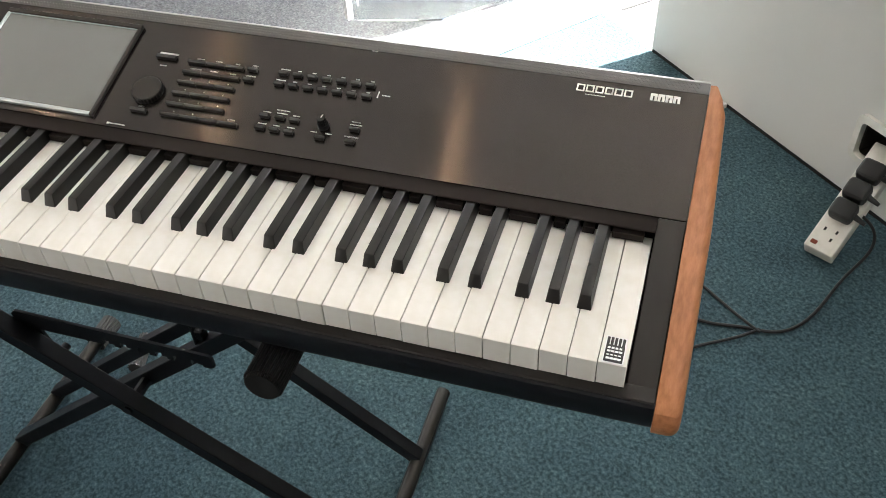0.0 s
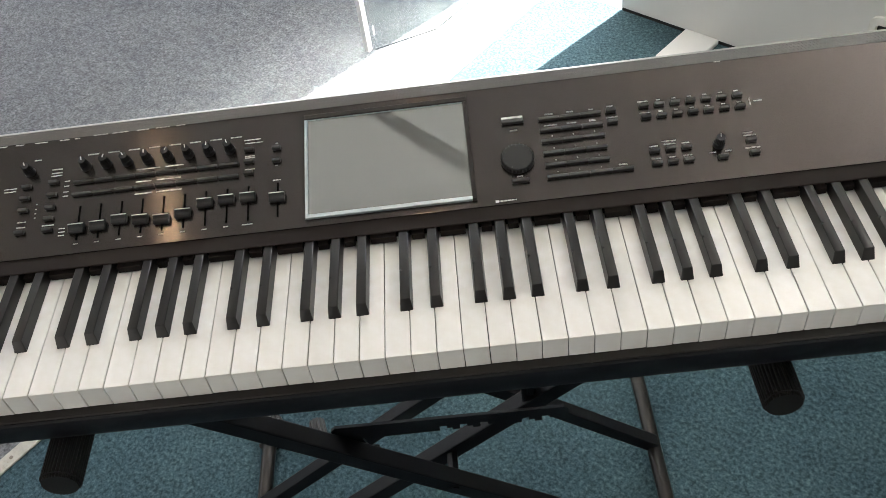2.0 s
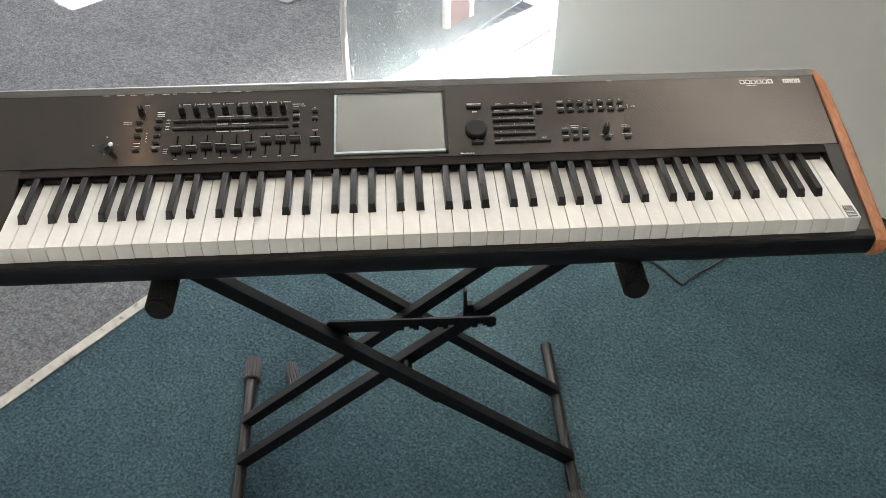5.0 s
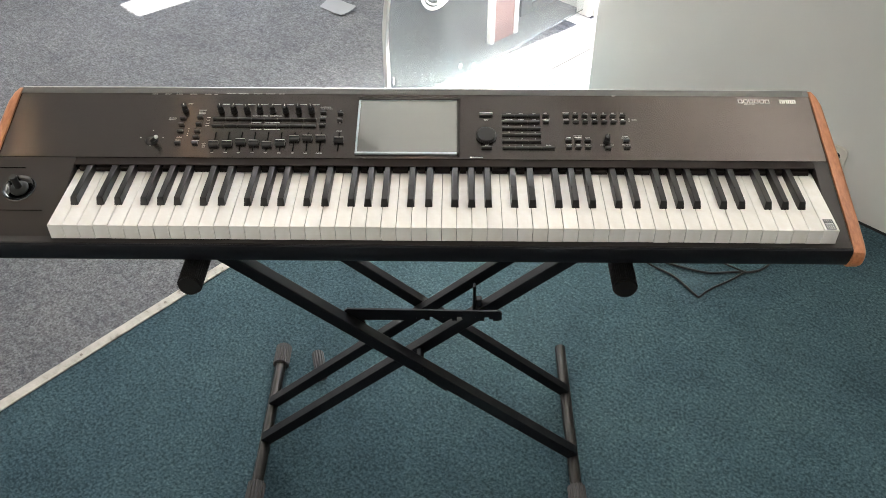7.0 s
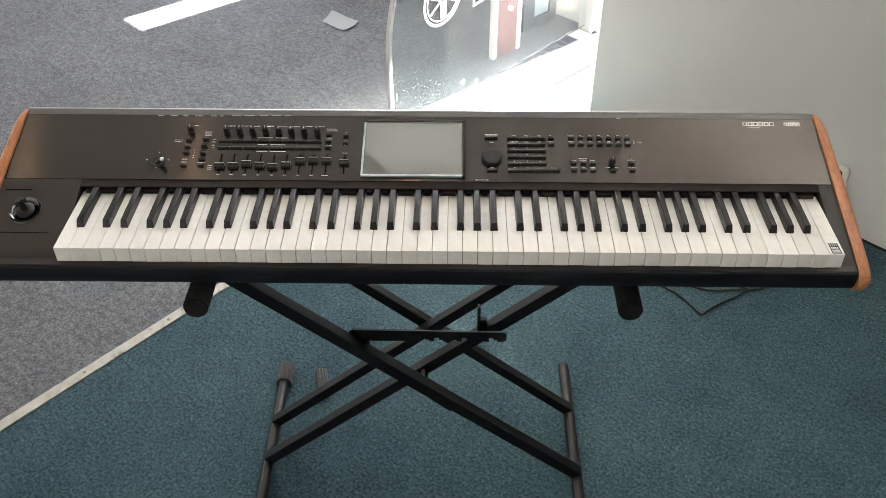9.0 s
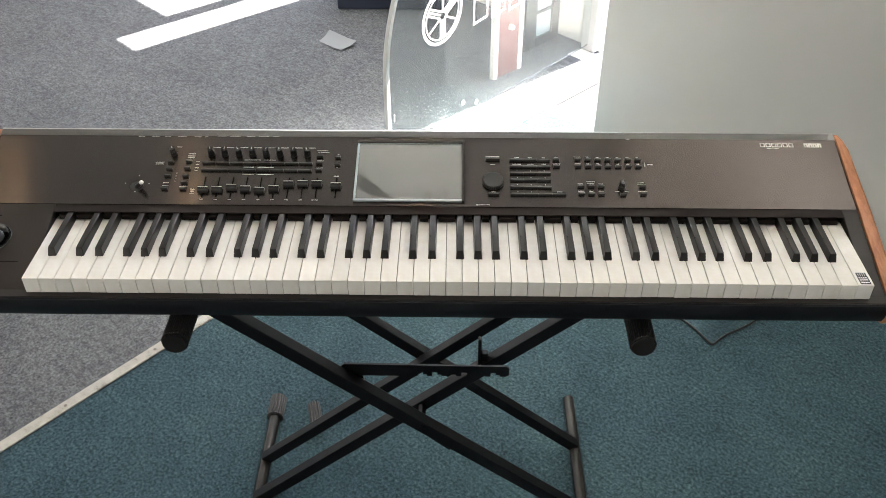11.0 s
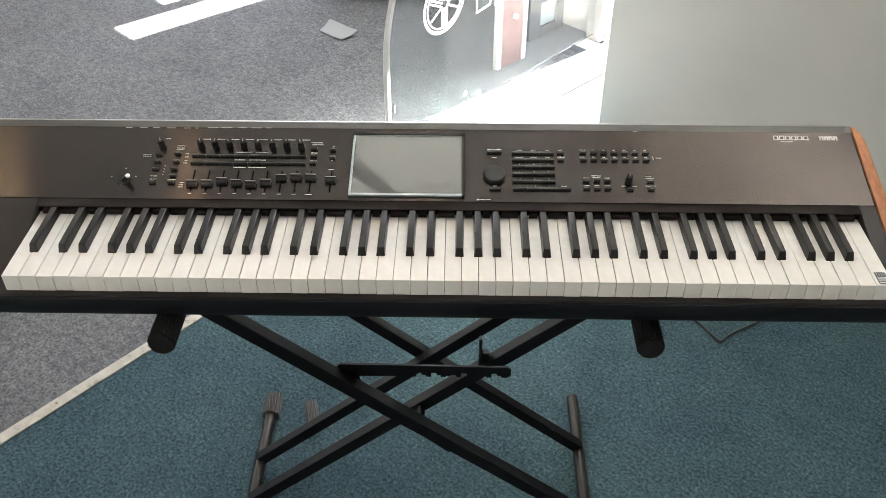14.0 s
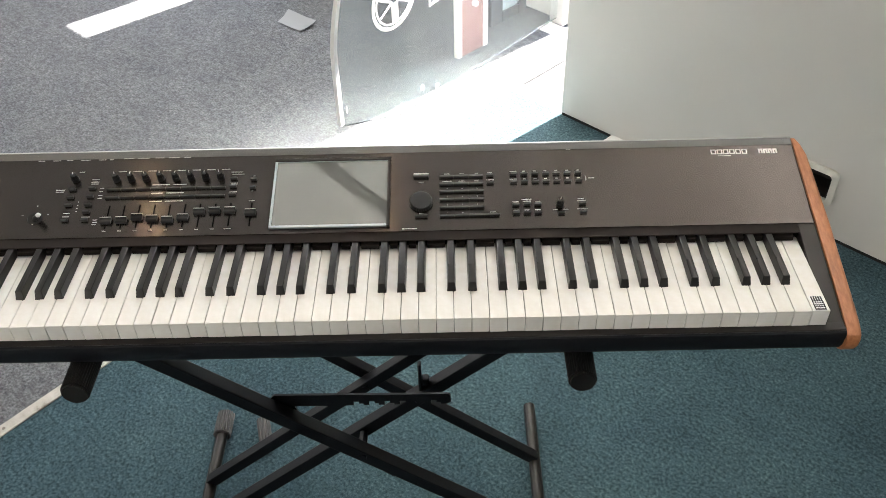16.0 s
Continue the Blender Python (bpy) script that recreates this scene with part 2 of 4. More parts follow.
# ---------------------------------------------------------------- shapes
def box(bm, lo, hi, m=None):
    x0, y0, z0 = lo
    x1, y1, z1 = hi
    co = [(x0, y0, z0), (x1, y0, z0), (x1, y1, z0), (x0, y1, z0), (x0, y0, z1), (x1, y0, z1), (x1, y1, z1), (x0, y1, z1)]
    v = [bm.verts.new(m @ Vector(c) if m else c) for c in co]
    for f in ((3, 2, 1, 0), (4, 5, 6, 7), (0, 1, 5, 4), (1, 2, 6, 5), (2, 3, 7, 6), (3, 0, 4, 7)):
        bm.faces.new([v[i] for i in f])
    return v


def round_edges(bm, width, steps=2):
    bmesh.ops.bevel(bm, geom=list(bm.edges), offset=width, segments=steps, profile=0.5, affect="EDGES", clamp_overlap=True)


def soft_box(lo, hi, width=0.001, steps=2, m=None):
    bm = bmesh.new()
    box(bm, lo, hi, m)
    round_edges(bm, width, steps)
    return bm


def prism(bm, outline, x0, x1):
    """An outline in y and z, drawn out along x."""
    one = [bm.verts.new((x0, y, z)) for y, z in outline]
    two = [bm.verts.new((x1, y, z)) for y, z in outline]
    n = len(outline)
    bm.faces.new(one)
    bm.faces.new(two[::-1])
    for i in range(n):
        bm.faces.new((one[i], two[i], two[(i + 1) % n], one[(i + 1) % n]))
    bmesh.ops.recalc_face_normals(bm, faces=bm.faces)


def rod(bm, a, b, r0, r1=None, sides=20):
    """A round rod from a to b."""
    a, b = Vector(a), Vector(b)
    m = Matrix.Translation((a + b) / 2) @ (b - a).to_track_quat("Z", "Y").to_matrix().to_4x4()
    return bmesh.ops.create_cone(bm, cap_ends=True, segments=sides, radius1=r0, radius2=r0 if r1 is None else r1, depth=(b - a).length, matrix=m)


def bar(bm, a, b, wide, deep):
    """A square bar from a to b that leans in the x-z plane; deep is its size along y."""
    a, b = Vector(a), Vector(b)
    along = (b - a).normalized()
    side = along.cross(Vector((0, 1, 0))).normalized() * wide / 2
    back = Vector((0, deep / 2, 0))
    v = [bm.verts.new(p + s * side + t * back) for p in (a, b) for s, t in ((-1, -1), (1, -1), (1, 1), (-1, 1))]
    for f in ((0, 1, 2, 3), (7, 6, 5, 4), (0, 4, 5, 1), (1, 5, 6, 2), (2, 6, 7, 3), (3, 7, 4, 0)):
        bm.faces.new([v[i] for i in f])
    bmesh.ops.recalc_face_normals(bm, faces=bm.faces)


def gear(bm, r, tooth, teeth, z0, z1, m=None, taper=1.0):
    """A ribbed drum round z: one closed shape with ribs along its side."""
    loops = []
    for z, k in ((z0, 1.0), (z1, taper)):
        loop = []
        for i in range(teeth):
            for f, up in ((0.0, 0), (0.22, 1), (0.55, 1), (0.78, 0)):
                a = math.tau * (i + f) / teeth
                q = (r + tooth * up) * k
                p = Vector((q * math.cos(a), q * math.sin(a), z))
                loop.append(bm.verts.new(m @ p if m else p))
        loops.append(loop)
    n = len(loops[0])
    bm.faces.new(loops[0][::-1])
    bm.faces.new(loops[1])
    for i in range(n):
        bm.faces.new((loops[0][i], loops[0][(i + 1) % n], loops[1][(i + 1) % n], loops[1][i]))


ALONG_Y = Matrix.Rotation(-math.pi / 2, 4, "X")


def mesh_of(name, bm, mat, smooth=False):
    me = bpy.data.meshes.new(name)
    bmesh.ops.recalc_face_normals(bm, faces=bm.faces)
    bm.to_mesh(me)
    bm.free()
    if smooth:
        me.polygons.foreach_set("use_smooth", [True] * len(me.polygons))
        me.set_sharp_from_angle(angle=radians(21))
    me.materials.append(mat)
    return me


def part(name, bm, mat, parent=None, label="", smooth=True, at=None):
    data = bm if isinstance(bm, bpy.types.Mesh) else mesh_of(name, bm, mat, smooth)
    ob = new(name, data)
    if parent is not None:
        ob.parent = parent
    if at is not None:
        ob.matrix_basis = at
    return tagged(ob, label)


def thing(name, label, category, group="", kind="", at=None):
    ob = new(name)
    ob.empty_display_size = 0.05
    if at is not None:
        ob.matrix_basis = at
    return tagged(ob, label, category, group, kind)


def structure(name, bm, mat, label, category, at=None, smooth=False):
    ob = new(name, mesh_of(name, bm, mat, smooth))
    if at is not None:
        ob.matrix_basis = at
    return tagged(ob, label, category, "", "structure")


def tube_curve(name, points, radius, mat, parent=None, label=""):
    cu = bpy.data.curves.new(name, "CURVE")
    cu.dimensions, cu.bevel_depth, cu.bevel_resolution, cu.resolution_u = "3D", radius, 3, 8
    sp = cu.splines.new("NURBS")
    sp.points.add(len(points) - 1)
    for p, co in zip(sp.points, points):
        p.co = (*co, 1)
    sp.use_endpoint_u, sp.order_u = True, 4
    cu.materials.append(mat)
    ob = new(name, cu)
    if parent is not None:
        ob.parent = parent
    return tagged(ob, label)


# ---------------------------------------------------------------- the shop: floor, walls, ceiling
HIGH = 2.95


def seam(b):
    """Where the strip between the two carpets runs, askew to the walls."""
    return -0.1216 - 0.0823 * (b + 1.4637)


def slab(outline, z0, z1):
    """A flat plate with an outline in a and b."""
    bm = bmesh.new()
    low, top = [[bm.verts.new((a, b, z)) for a, b in outline] for z in (z0, z1)]
    bm.faces.new(low)
    bm.faces.new(top)
    for i in range(len(outline)):
        k = (i + 1) % len(outline)
        bm.faces.new((low[i], low[k], top[k], top[i]))
    bmesh.ops.recalc_face_normals(bm, faces=bm.faces)
    return bm


structure("floor_blue", slab([(seam(-5), -5.0), (3.5, -5.0), (3.5, 0.0), (seam(0), 0.0)], -0.1, 0.0), BLUE_CARPET, "blue-green flecked carpet with worn patches", "carpet", ROOM_TURN)
structure("floor_grey", slab([(-5.0, -5.0), (seam(-5), -5.0), (seam(0), 0.0), (seam(0), 0.64), (-5.0, 0.64)], -0.1, 0.0), GREY_CARPET, "grey flecked carpet of the shop floor", "carpet", ROOM_TURN)
structure("floor_porch", slab([(seam(0), 0.0), (0.25, 0.0), (0.25, 0.64), (seam(0), 0.64)], -0.1, 0.0), GREY_CARPET, "grey flecked carpet at the entrance", "carpet", ROOM_TURN)
bm = slab([(seam(-5) - 0.015, -5.0), (seam(-5) + 0.015, -5.0), (seam(0) + 0.015, 0.0), (seam(0) - 0.015, 0.0)], 0.0005, 0.005)
round_edges(bm, 0.002, 2)
trim_strip = structure("trim_strip", bm, TRIM, "scuffed cream strip joining two carpets", "carpet strip", ROOM_TURN)
for i in range(18):
    b = -4.62 + 0.249 * i
    bm = bmesh.new()
    rod(bm, (seam(b), b, 0.0046), (seam(b), b, 0.0058), 0.0042, 0.0036, 12)
    part("screw", bm, SCREW, trim_strip)
bm = bmesh.new()
box(bm, (-0.2170, 0.06, 0.0004), (-0.2110, 0.31, 0.0022))
structure("trim_seam", bm, BLACK_GAP, "short dark seam in the carpet at the entrance", "seam", ROOM_TURN)
bm = bmesh.new()
box(bm, (-40, 0.64, -0.12), (40, 80, -0.02))
structure("pavement", bm, PAVING, "pale stone paving of the street outside", "pavement", ROOM_TURN)

structure("trim_threshold", slab([(-0.452, 0.405), (-0.372, 0.405), (-0.372, 0.483), (-0.452, 0.483)], 0.0004, 0.0016), WHITE_PAINT, "small white painted plate at the foot of the post", "threshold", ROOM_TURN)

# partition wall with a low recess for the sockets
NOOK = (0.681, 0.902, 0.116, 0.197)
# unseen gap from z 2.2 to 2.8 is added for the fill lamp
bm = bmesh.new()
for lo, hi in (((0.22, 0.0, 0.006), (NOOK[0], 0.09, 2.2)), ((NOOK[1], 0.0, 0.006), (3.5, 0.09, 2.2)), ((NOOK[0], 0.0, 0.006), (NOOK[1], 0.09, NOOK[2])), ((NOOK[0], 0.0, NOOK[3]), (NOOK[1], 0.09, 2.2)),
               ((0.22, 0.09, 0.006), (3.5, 0.64, 2.2)), ((2.9, 0.0, 2.2), (3.5, 0.64, HIGH)), ((0.22, 0.0, 2.8), (2.9, 0.64, HIGH))):
    box(bm, lo, hi)
# its end is splayed towards the street
splay = [[bm.verts.new((a, b, z)) for a, b in ((0.0, 0.0), (0.22, 0.0), (0.22, 0.64), (0.100, 0.64))] for z in (0.006, HIGH)]
bm.faces.new(splay[0][::-1])
bm.faces.new(splay[1])
for i in range(4):
    bm.faces.new((splay[0][i], splay[0][(i + 1) % 4], splay[1][(i + 1) % 4], splay[1][i]))
structure("wall_partition", bm, WALL, "plain off-white painted wall", "wall", ROOM_TURN)
# solid strip just proud of the wall: the gap's shade put in as black
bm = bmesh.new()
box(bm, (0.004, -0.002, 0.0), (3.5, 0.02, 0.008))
structure("wall_foot_shade", bm, BLACK_GAP, "black strip for the shade of the gap under the wall", "gap", ROOM_TURN)
# street front with its openings, in pieces between a0 and a1 and from z0 to z1
bm = bmesh.new()
# z 1.75 to 2.5 is left open, unseen, for the added transom
FRONT = [(-5.0, -3.07, 0.0, HIGH), (-3.07, -2.33, 0.0, 1.75), (-2.33, -1.80, 1.32, 1.75), (-1.80, -1.735, 0.0, 1.75), (-1.735, -1.575, 1.61, 1.75), (-1.575, -0.48, 0.0, 1.75), (-3.07, -0.48, 2.5, HIGH), (-0.48, -0.455, 0.0, HIGH), (-0.384, 0.100, 2.002, HIGH)]
for a0, a1, z0, z1 in FRONT:
    box(bm, (a0, 0.525, z0), (a1, 0.64, z1))
structure("wall_street", bm, WALL, "painted shop front wall with tall openings", "wall", ROOM_TURN)
# unseen slab, added only to block the sun above the street front
bm = bmesh.new()
box(bm, (-3.24, 0.64, 2.52), (-0.395, 1.26, 2.59))
structure("sun_block_street", bm, WHITE_PAINT, "unseen flat slab added to keep sun out of the transom", "canopy", ROOM_TURN)
bm = soft_box((-0.455, 0.485, 0.0), (-0.384, 0.64, HIGH), 0.004)
structure("trim_post", bm, WHITE_PAINT, "white painted door post of the entrance", "door post", ROOM_TURN)
bm = soft_box((-0.3835, 0.508, 0.0), (-0.370, 0.64, 2.0), 0.003)
structure("trim_jamb", bm, WHITE_PAINT, "white painted stop beside the door post", "door jamb", ROOM_TURN)
# unseen walls close the room; their window openings are assumed
bm = bmesh.new()
for lo, hi in (((3.5, -5.0, 0), (3.65, 0.64, HIGH)), ((-5.15, -5.0, 0), (-5.0, -3.6, HIGH)), ((-5.15, -0.4, 0), (-5.0, 0.64, HIGH)), ((-5.15, -3.6, 0), (-5.0, -0.4, 0.5)),
               ((-5.15, -3.6, 2.45), (-5.0, -0.4, HIGH)), ((-5.15, -5.15, 0), (-0.5, -5.0, HIGH)), ((3.3, -5.15, 0), (3.65, -5.0, HIGH)),
               ((-0.5, -5.15, 0), (3.3, -5.0, 0.5)), ((-0.5, -5.15, 2.7), (3.3, -5.0, HIGH))):
    box(bm, lo, hi)
structure("wall_shop", bm, WALL, "unseen shop walls added to close the room, with assumed windows", "wall", ROOM_TURN)
# unseen sheets over the window openings, added to block the blue sky
bm = bmesh.new()
box(bm, (-0.5, -5.06, 0.45), (3.3, -5.04, 2.75))
structure("sky_block_back", bm, SKY_CLOTH, "unseen cream sheet added to keep sky out of the window", "blind", ROOM_TURN)
bm = bmesh.new()
box(bm, (-5.06, -3.6, 0.45), (-5.04, -0.4, 2.5))
structure("sky_block_side", bm, SKY_CLOTH, "unseen cream sheet added to keep sky out of the window", "blind", ROOM_TURN)
# suspended ceiling of square tiles in a pale grid
TILE, TILE_A, TILE_B = 0.567, -0.030, -0.940
bm = bmesh.new()
box(bm, (-5.15, -5.15, HIGH + 0.03), (3.65, 0.64, HIGH + 0.1))
for i in range(-9, 7):
    for j in range(-8, 3):
        a, b = TILE_A + TILE * i, TILE_B + TILE * j
        a0, a1, b0, b1 = max(a + 0.012, -4.99), min(a + TILE - 0.012, 3.49), max(b + 0.012, -4.99), min(b + TILE - 0.012, 0.52)
        if a1 > a0 and b1 > b0:
            box(bm, (a0, b0, HIGH), (a1, b1, HIGH + 0.028))
structure("ceiling", bm, CEILING, "white square ceiling tiles in a pale grid", "ceiling", ROOM_TURN)
bm = bmesh.new()
for i in range(-8, 7):
    a = TILE_A + TILE * i
    box(bm, (a - 0.0115, -5.0, HIGH - 0.002), (a + 0.0115, 0.525, HIGH + 0.0295))
for j in range(-7, 3):
    b = TILE_B + TILE * j
    box(bm, (-5.0, b - 0.0115, HIGH - 0.003), (3.5, b + 0.0115, HIGH + 0.029))
structure("ceiling_grid", bm, GRID, "pale metal ceiling grid", "ceiling grid", ROOM_TURN)
for b in (-0.966, -0.938):
    bm = soft_box((-2.4, -0.004, HIGH - 0.010), (2.4, 0.004, HIGH - 0.0032), 0.001, 1)
    structure("trim_conduit", bm, CONDUIT, "slim dark conduit along the ceiling", "conduit", ROOM_TURN @ Matrix.Translation((0, b, 0)) @ Matrix.Rotation(math.atan(0.13), 4, "Z"))
for a, b in ((-0.002, -0.826), (0.042, -0.765)):
    bm = bmesh.new()
    rod(bm, (0, 0, -0.02), (0, 0, 0.001), 0.006, 0.013, 16)
    hook = new("ceiling_hook", mesh_of("ceiling_hook", bm, CONDUIT, True))
    hook.matrix_basis = Matrix.Translation(room(a, b, HIGH))
    tagged(hook, "small dark hook plate on a white ceiling tile", "ceiling hook", "ceiling hooks")
for a, b, watts in DOWNLIGHTS:
    lamp = thing("downlight", "small round recessed ceiling downlight with a white rim", "ceiling light", "ceiling downlights", at=Matrix.Translation(room(a, b, HIGH)))
    bm = bmesh.new()
    ring = [[bm.verts.new((r * math.cos(math.tau * i / 32), r * math.sin(math.tau * i / 32), z)) for i in range(32)] for r, z in ((0.055, 0.0), (0.052, -0.006), (0.026, -0.007), (0.0135, -0.001))]
    for p, q in zip(ring, ring[1:]):
        for i in range(32):
            bm.faces.new((p[i], p[(i + 1) % 32], q[(i + 1) % 32], q[i]))
    part("rim", bm, WHITE_PAINT, lamp)
    bm = bmesh.new()
    rod(bm, (0, 0, -0.003), (0, 0, -0.001), 0.013, None, 32)
    part("lens", bm, LAMP_GLOW, lamp, "glowing warm lens")

# ---------------------------------------------------------------- the keyboard
TOP = 0.78            # upper face of the white keys
TILT = math.atan(0.28)
LEFT, RIGHT = -0.744, 0.637
FRONT_EDGE, GRILLE_EDGE, REAR_EDGE = 0.1620, 0.3025, 0.3155     # of the top panel


def plane_z(y):
    return 0.7513 + 0.28 * y


def on_panel(x, y, lift=0.0, spin=0.0):
    """A place on the sloping panel, from its own drawing."""
    x, y = x * (1.005 if x < 0 else 0.9925), 0.0032 + 1.004 * y
    return Matrix.Translation((x, y, plane_z(y))) @ Matrix.Rotation(TILT, 4, "X") @ Matrix.Translation((0, 0, lift)) @ Matrix.Rotation(spin, 4, "Z")


piano = thing("stage_piano", "dark brown 88-key stage piano with wooden ends on a black stand", "keyboard")

# lower case with the lip in front of the keys
bm = bmesh.new()
prism(bm, [(-0.0085, 0.7500), (-0.0105, 0.7485), (-0.0112, 0.7440), (-0.0090, 0.7255), (-0.0040, 0.7148), (0.0040, 0.7115), (0.0120, 0.7105), (0.335, 0.7105), (0.340, 0.730), (0.156, 0.735), (0.150, 0.740), (0.006, 0.7500)], LEFT, RIGHT)
part("case_bottom", bm, CASE, piano, "black plastic lower case with a rounded front lip")
bm = bmesh.new()
prism(bm, [(-0.0078, 0.7502), (-0.0085, 0.7512), (-0.0072, 0.7522), (0.0060, 0.7532), (0.0060, 0.7502)], LEFT + 0.001, RIGHT - 0.001)
part("front_ledge", bm, BLOCK, piano, "narrow satin brown ledge below the keys")
bm = bmesh.new()
prism(bm, [(FRONT_EDGE + 0.0015, 0.7925), (0.300, plane_z(0.300) - 0.0015), (0.315, plane_z(0.315) - 0.002), (0.3195, plane_z(0.315) - 0.004), (0.347, 0.765), (0.342, 0.730), (FRONT_EDGE + 0.0015, 0.736)], LEFT, RIGHT)
part("case_back", bm, CASE, piano)
# metal top panel with a folded front edge
bm = bmesh.new()
prism(bm, [(FRONT_EDGE, plane_z(FRONT_EDGE) - 0.0012), (FRONT_EDGE, plane_z(FRONT_EDGE)), (GRILLE_EDGE - 0.0005, plane_z(GRILLE_EDGE - 0.0005)), (GRILLE_EDGE - 0.0005, plane_z(GRILLE_EDGE - 0.0005) - 0.0012)], LEFT, RIGHT)
part("top_panel", bm, PANEL, piano, "dark brown brushed metal control panel")
bm = bmesh.new()
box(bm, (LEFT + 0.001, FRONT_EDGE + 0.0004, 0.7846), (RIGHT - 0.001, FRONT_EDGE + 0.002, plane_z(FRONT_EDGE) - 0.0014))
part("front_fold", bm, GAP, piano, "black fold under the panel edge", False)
bm = bmesh.new()
prism(bm, [(0.1442, 0.7929), (0.1442, 0.7936), (0.1452, 0.7942), (FRONT_EDGE + 0.0003, 0.7952), (FRONT_EDGE + 0.0003, 0.7929)], -0.6119, 0.6119)
part("key_cover_strip", bm, FELT, piano, "black strip over the rear ends of the keys", False)
bm = bmesh.new()
box(bm, (LEFT, -0.0065, -0.0004), (RIGHT, 0.0068, 0.0), Matrix.Translation((0, 0.3090, plane_z(0.3090))) @ Matrix.Rotation(TILT, 4, "X"))
SLANT = Matrix.Rotation(TILT, 4, "X")
for i in range(340):
    x = LEFT + 0.006 + i * 0.00402
    for j in range(3):
        y = 0.3055 + 0.0036 * j
        m = Matrix.Translation((x + 0.0013 * j, y, plane_z(y) + 0.0004)) @ SLANT @ Matrix.Rotation(0.6, 4, "Z")
        box(bm, (-0.0008, -0.0014, -0.0006), (0.0008, 0.0014, 0.0004), m)
tagged(part("rear_grille", bm, GRILLE, piano, "grey perforated strip along the rear edge", False), kind="stuff")
bm = bmesh.new()
prism(bm, [(REAR_EDGE, plane_z(REAR_EDGE) - 0.003), (REAR_EDGE, plane_z(REAR_EDGE) + 0.0006), (REAR_EDGE + 0.0025, plane_z(REAR_EDGE) + 0.0006), (REAR_EDGE + 0.0045, plane_z(REAR_EDGE) - 0.004)], LEFT, RIGHT)
part("rear_lip", bm, LIP, piano, "shiny rear lip")


def cheek(x0, x1):
    bm = bmesh.new()
    prism(bm, [(-0.0025, plane_z(-0.0025) - 0.002), (0.0, plane_z(0.0) - 0.0002), (0.028, plane_z(0.028)), (FRONT_EDGE - 0.0005, plane_z(FRONT_EDGE - 0.0005)), (FRONT_EDGE - 0.0005, 0.737), (-0.0025, 0.741)], x0, x1)
    round_edges(bm, 0.0008, 1)
    return bm


cheek_left = part("key_block", cheek(LEFT, -0.6121), BLOCK, piano, "wide dark brown block beside the lowest key")
bm = bmesh.new()
rod(bm, (0, 0, -0.012), (0, 0, 0.01), 0.0262, None, 40)
hole = new("joystick_hole", mesh_of("joystick_hole", bm, GAP))
hole.matrix_basis = on_panel(-0.6860, 0.0935)
cut = cheek_left.modifiers.new("hole", "BOOLEAN")
cut.operation, cut.object, cut.solver = "DIFFERENCE", hole, "EXACT"
bpy.context.view_layer.update()
cut_mesh = bpy.data.meshes.new_from_object(cheek_left.evaluated_get(bpy.context.evaluated_depsgraph_get()))
cheek_left.modifiers.clear()
cheek_left.data = cut_mesh
bpy.data.objects.remove(hole)
part("key_block", cheek(0.6121, RIGHT), BLOCK, piano, "narrow dark brown block beside the highest key")

# wooden ends
END = [(0.0105 - 0.026 * math.sin(radians(15 * i)), 0.7325 - 0.026 * math.cos(radians(15 * i))) for i in range(9)] + [(-0.0060, 0.7505), (0.006, 0.7560), (0.03, plane_z(0.03) + 0.004),
       (0.16, plane_z(0.16) + 0.004), (0.280, plane_z(0.280) + 0.004), (0.300, plane_z(0.300) + 0.0035), (0.314, plane_z(0.311) + 0.001), (0.324, 0.832), (0.340, 0.790), (0.346, 0.765), (0.343, 0.722), (0.334, 0.7065)]
for x0, x1 in ((LEFT - 0.0222, LEFT - 0.0004), (RIGHT + 0.0004, RIGHT + 0.0222)):
    bm = bmesh.new()
    prism(bm, END, x0, x1)
    outer = x0 if x0 < 0 else x1
    edges = [e for e in bm.edges if all(abs(v.co.x - outer) < 1e-5 for v in e.verts)]
    bmesh.ops.bevel(bm, geom=edges, offset=0.009, segments=6, profile=0.5, affect="EDGES", clamp_overlap=True)
    inner = x1 if x0 < 0 else x0
    for v in bm.verts:
        # the outer face curves in towards the back
        v.co.x = inner + (v.co.x - inner) * (1 - 0.72 * min(1.0, max(0.0, (v.co.y - 0.245) / 0.075)) ** 2)
    part("wooden_end", bm, WOOD, piano, "reddish-brown varnished wooden end cheek")

# solid black block behind the keys: the slot's shade put in as colour
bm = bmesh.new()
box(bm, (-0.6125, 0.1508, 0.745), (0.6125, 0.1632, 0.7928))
part("key_slot_shade", bm, GAP, piano)

# white keys
PITCH = 0.0235
bm = bmesh.new()
box(bm, (-0.01145, 0.0, -0.0265), (0.01145, 0.1555, 0.0))
edges = [e for e in bm.edges if max(v.co.z for v in e.verts) > -0.001 or max(v.co.y for v in e.verts) < 0.001]
bmesh.ops.bevel(bm, geom=edges, offset=0.0008, segments=2, profile=0.5, affect="EDGES")
white_mesh = mesh_of("white_key", bm, KEY_WHITE, True)
random.seed(4)
for i in range(52):
    x = -0.611 + (i + 0.5) * PITCH
    part("white_key", white_mesh, None, piano, "", at=Matrix.Translation((x, random.uniform(-0.0003, 0.0003), TOP + random.uniform(-0.0003, 0.0002))))
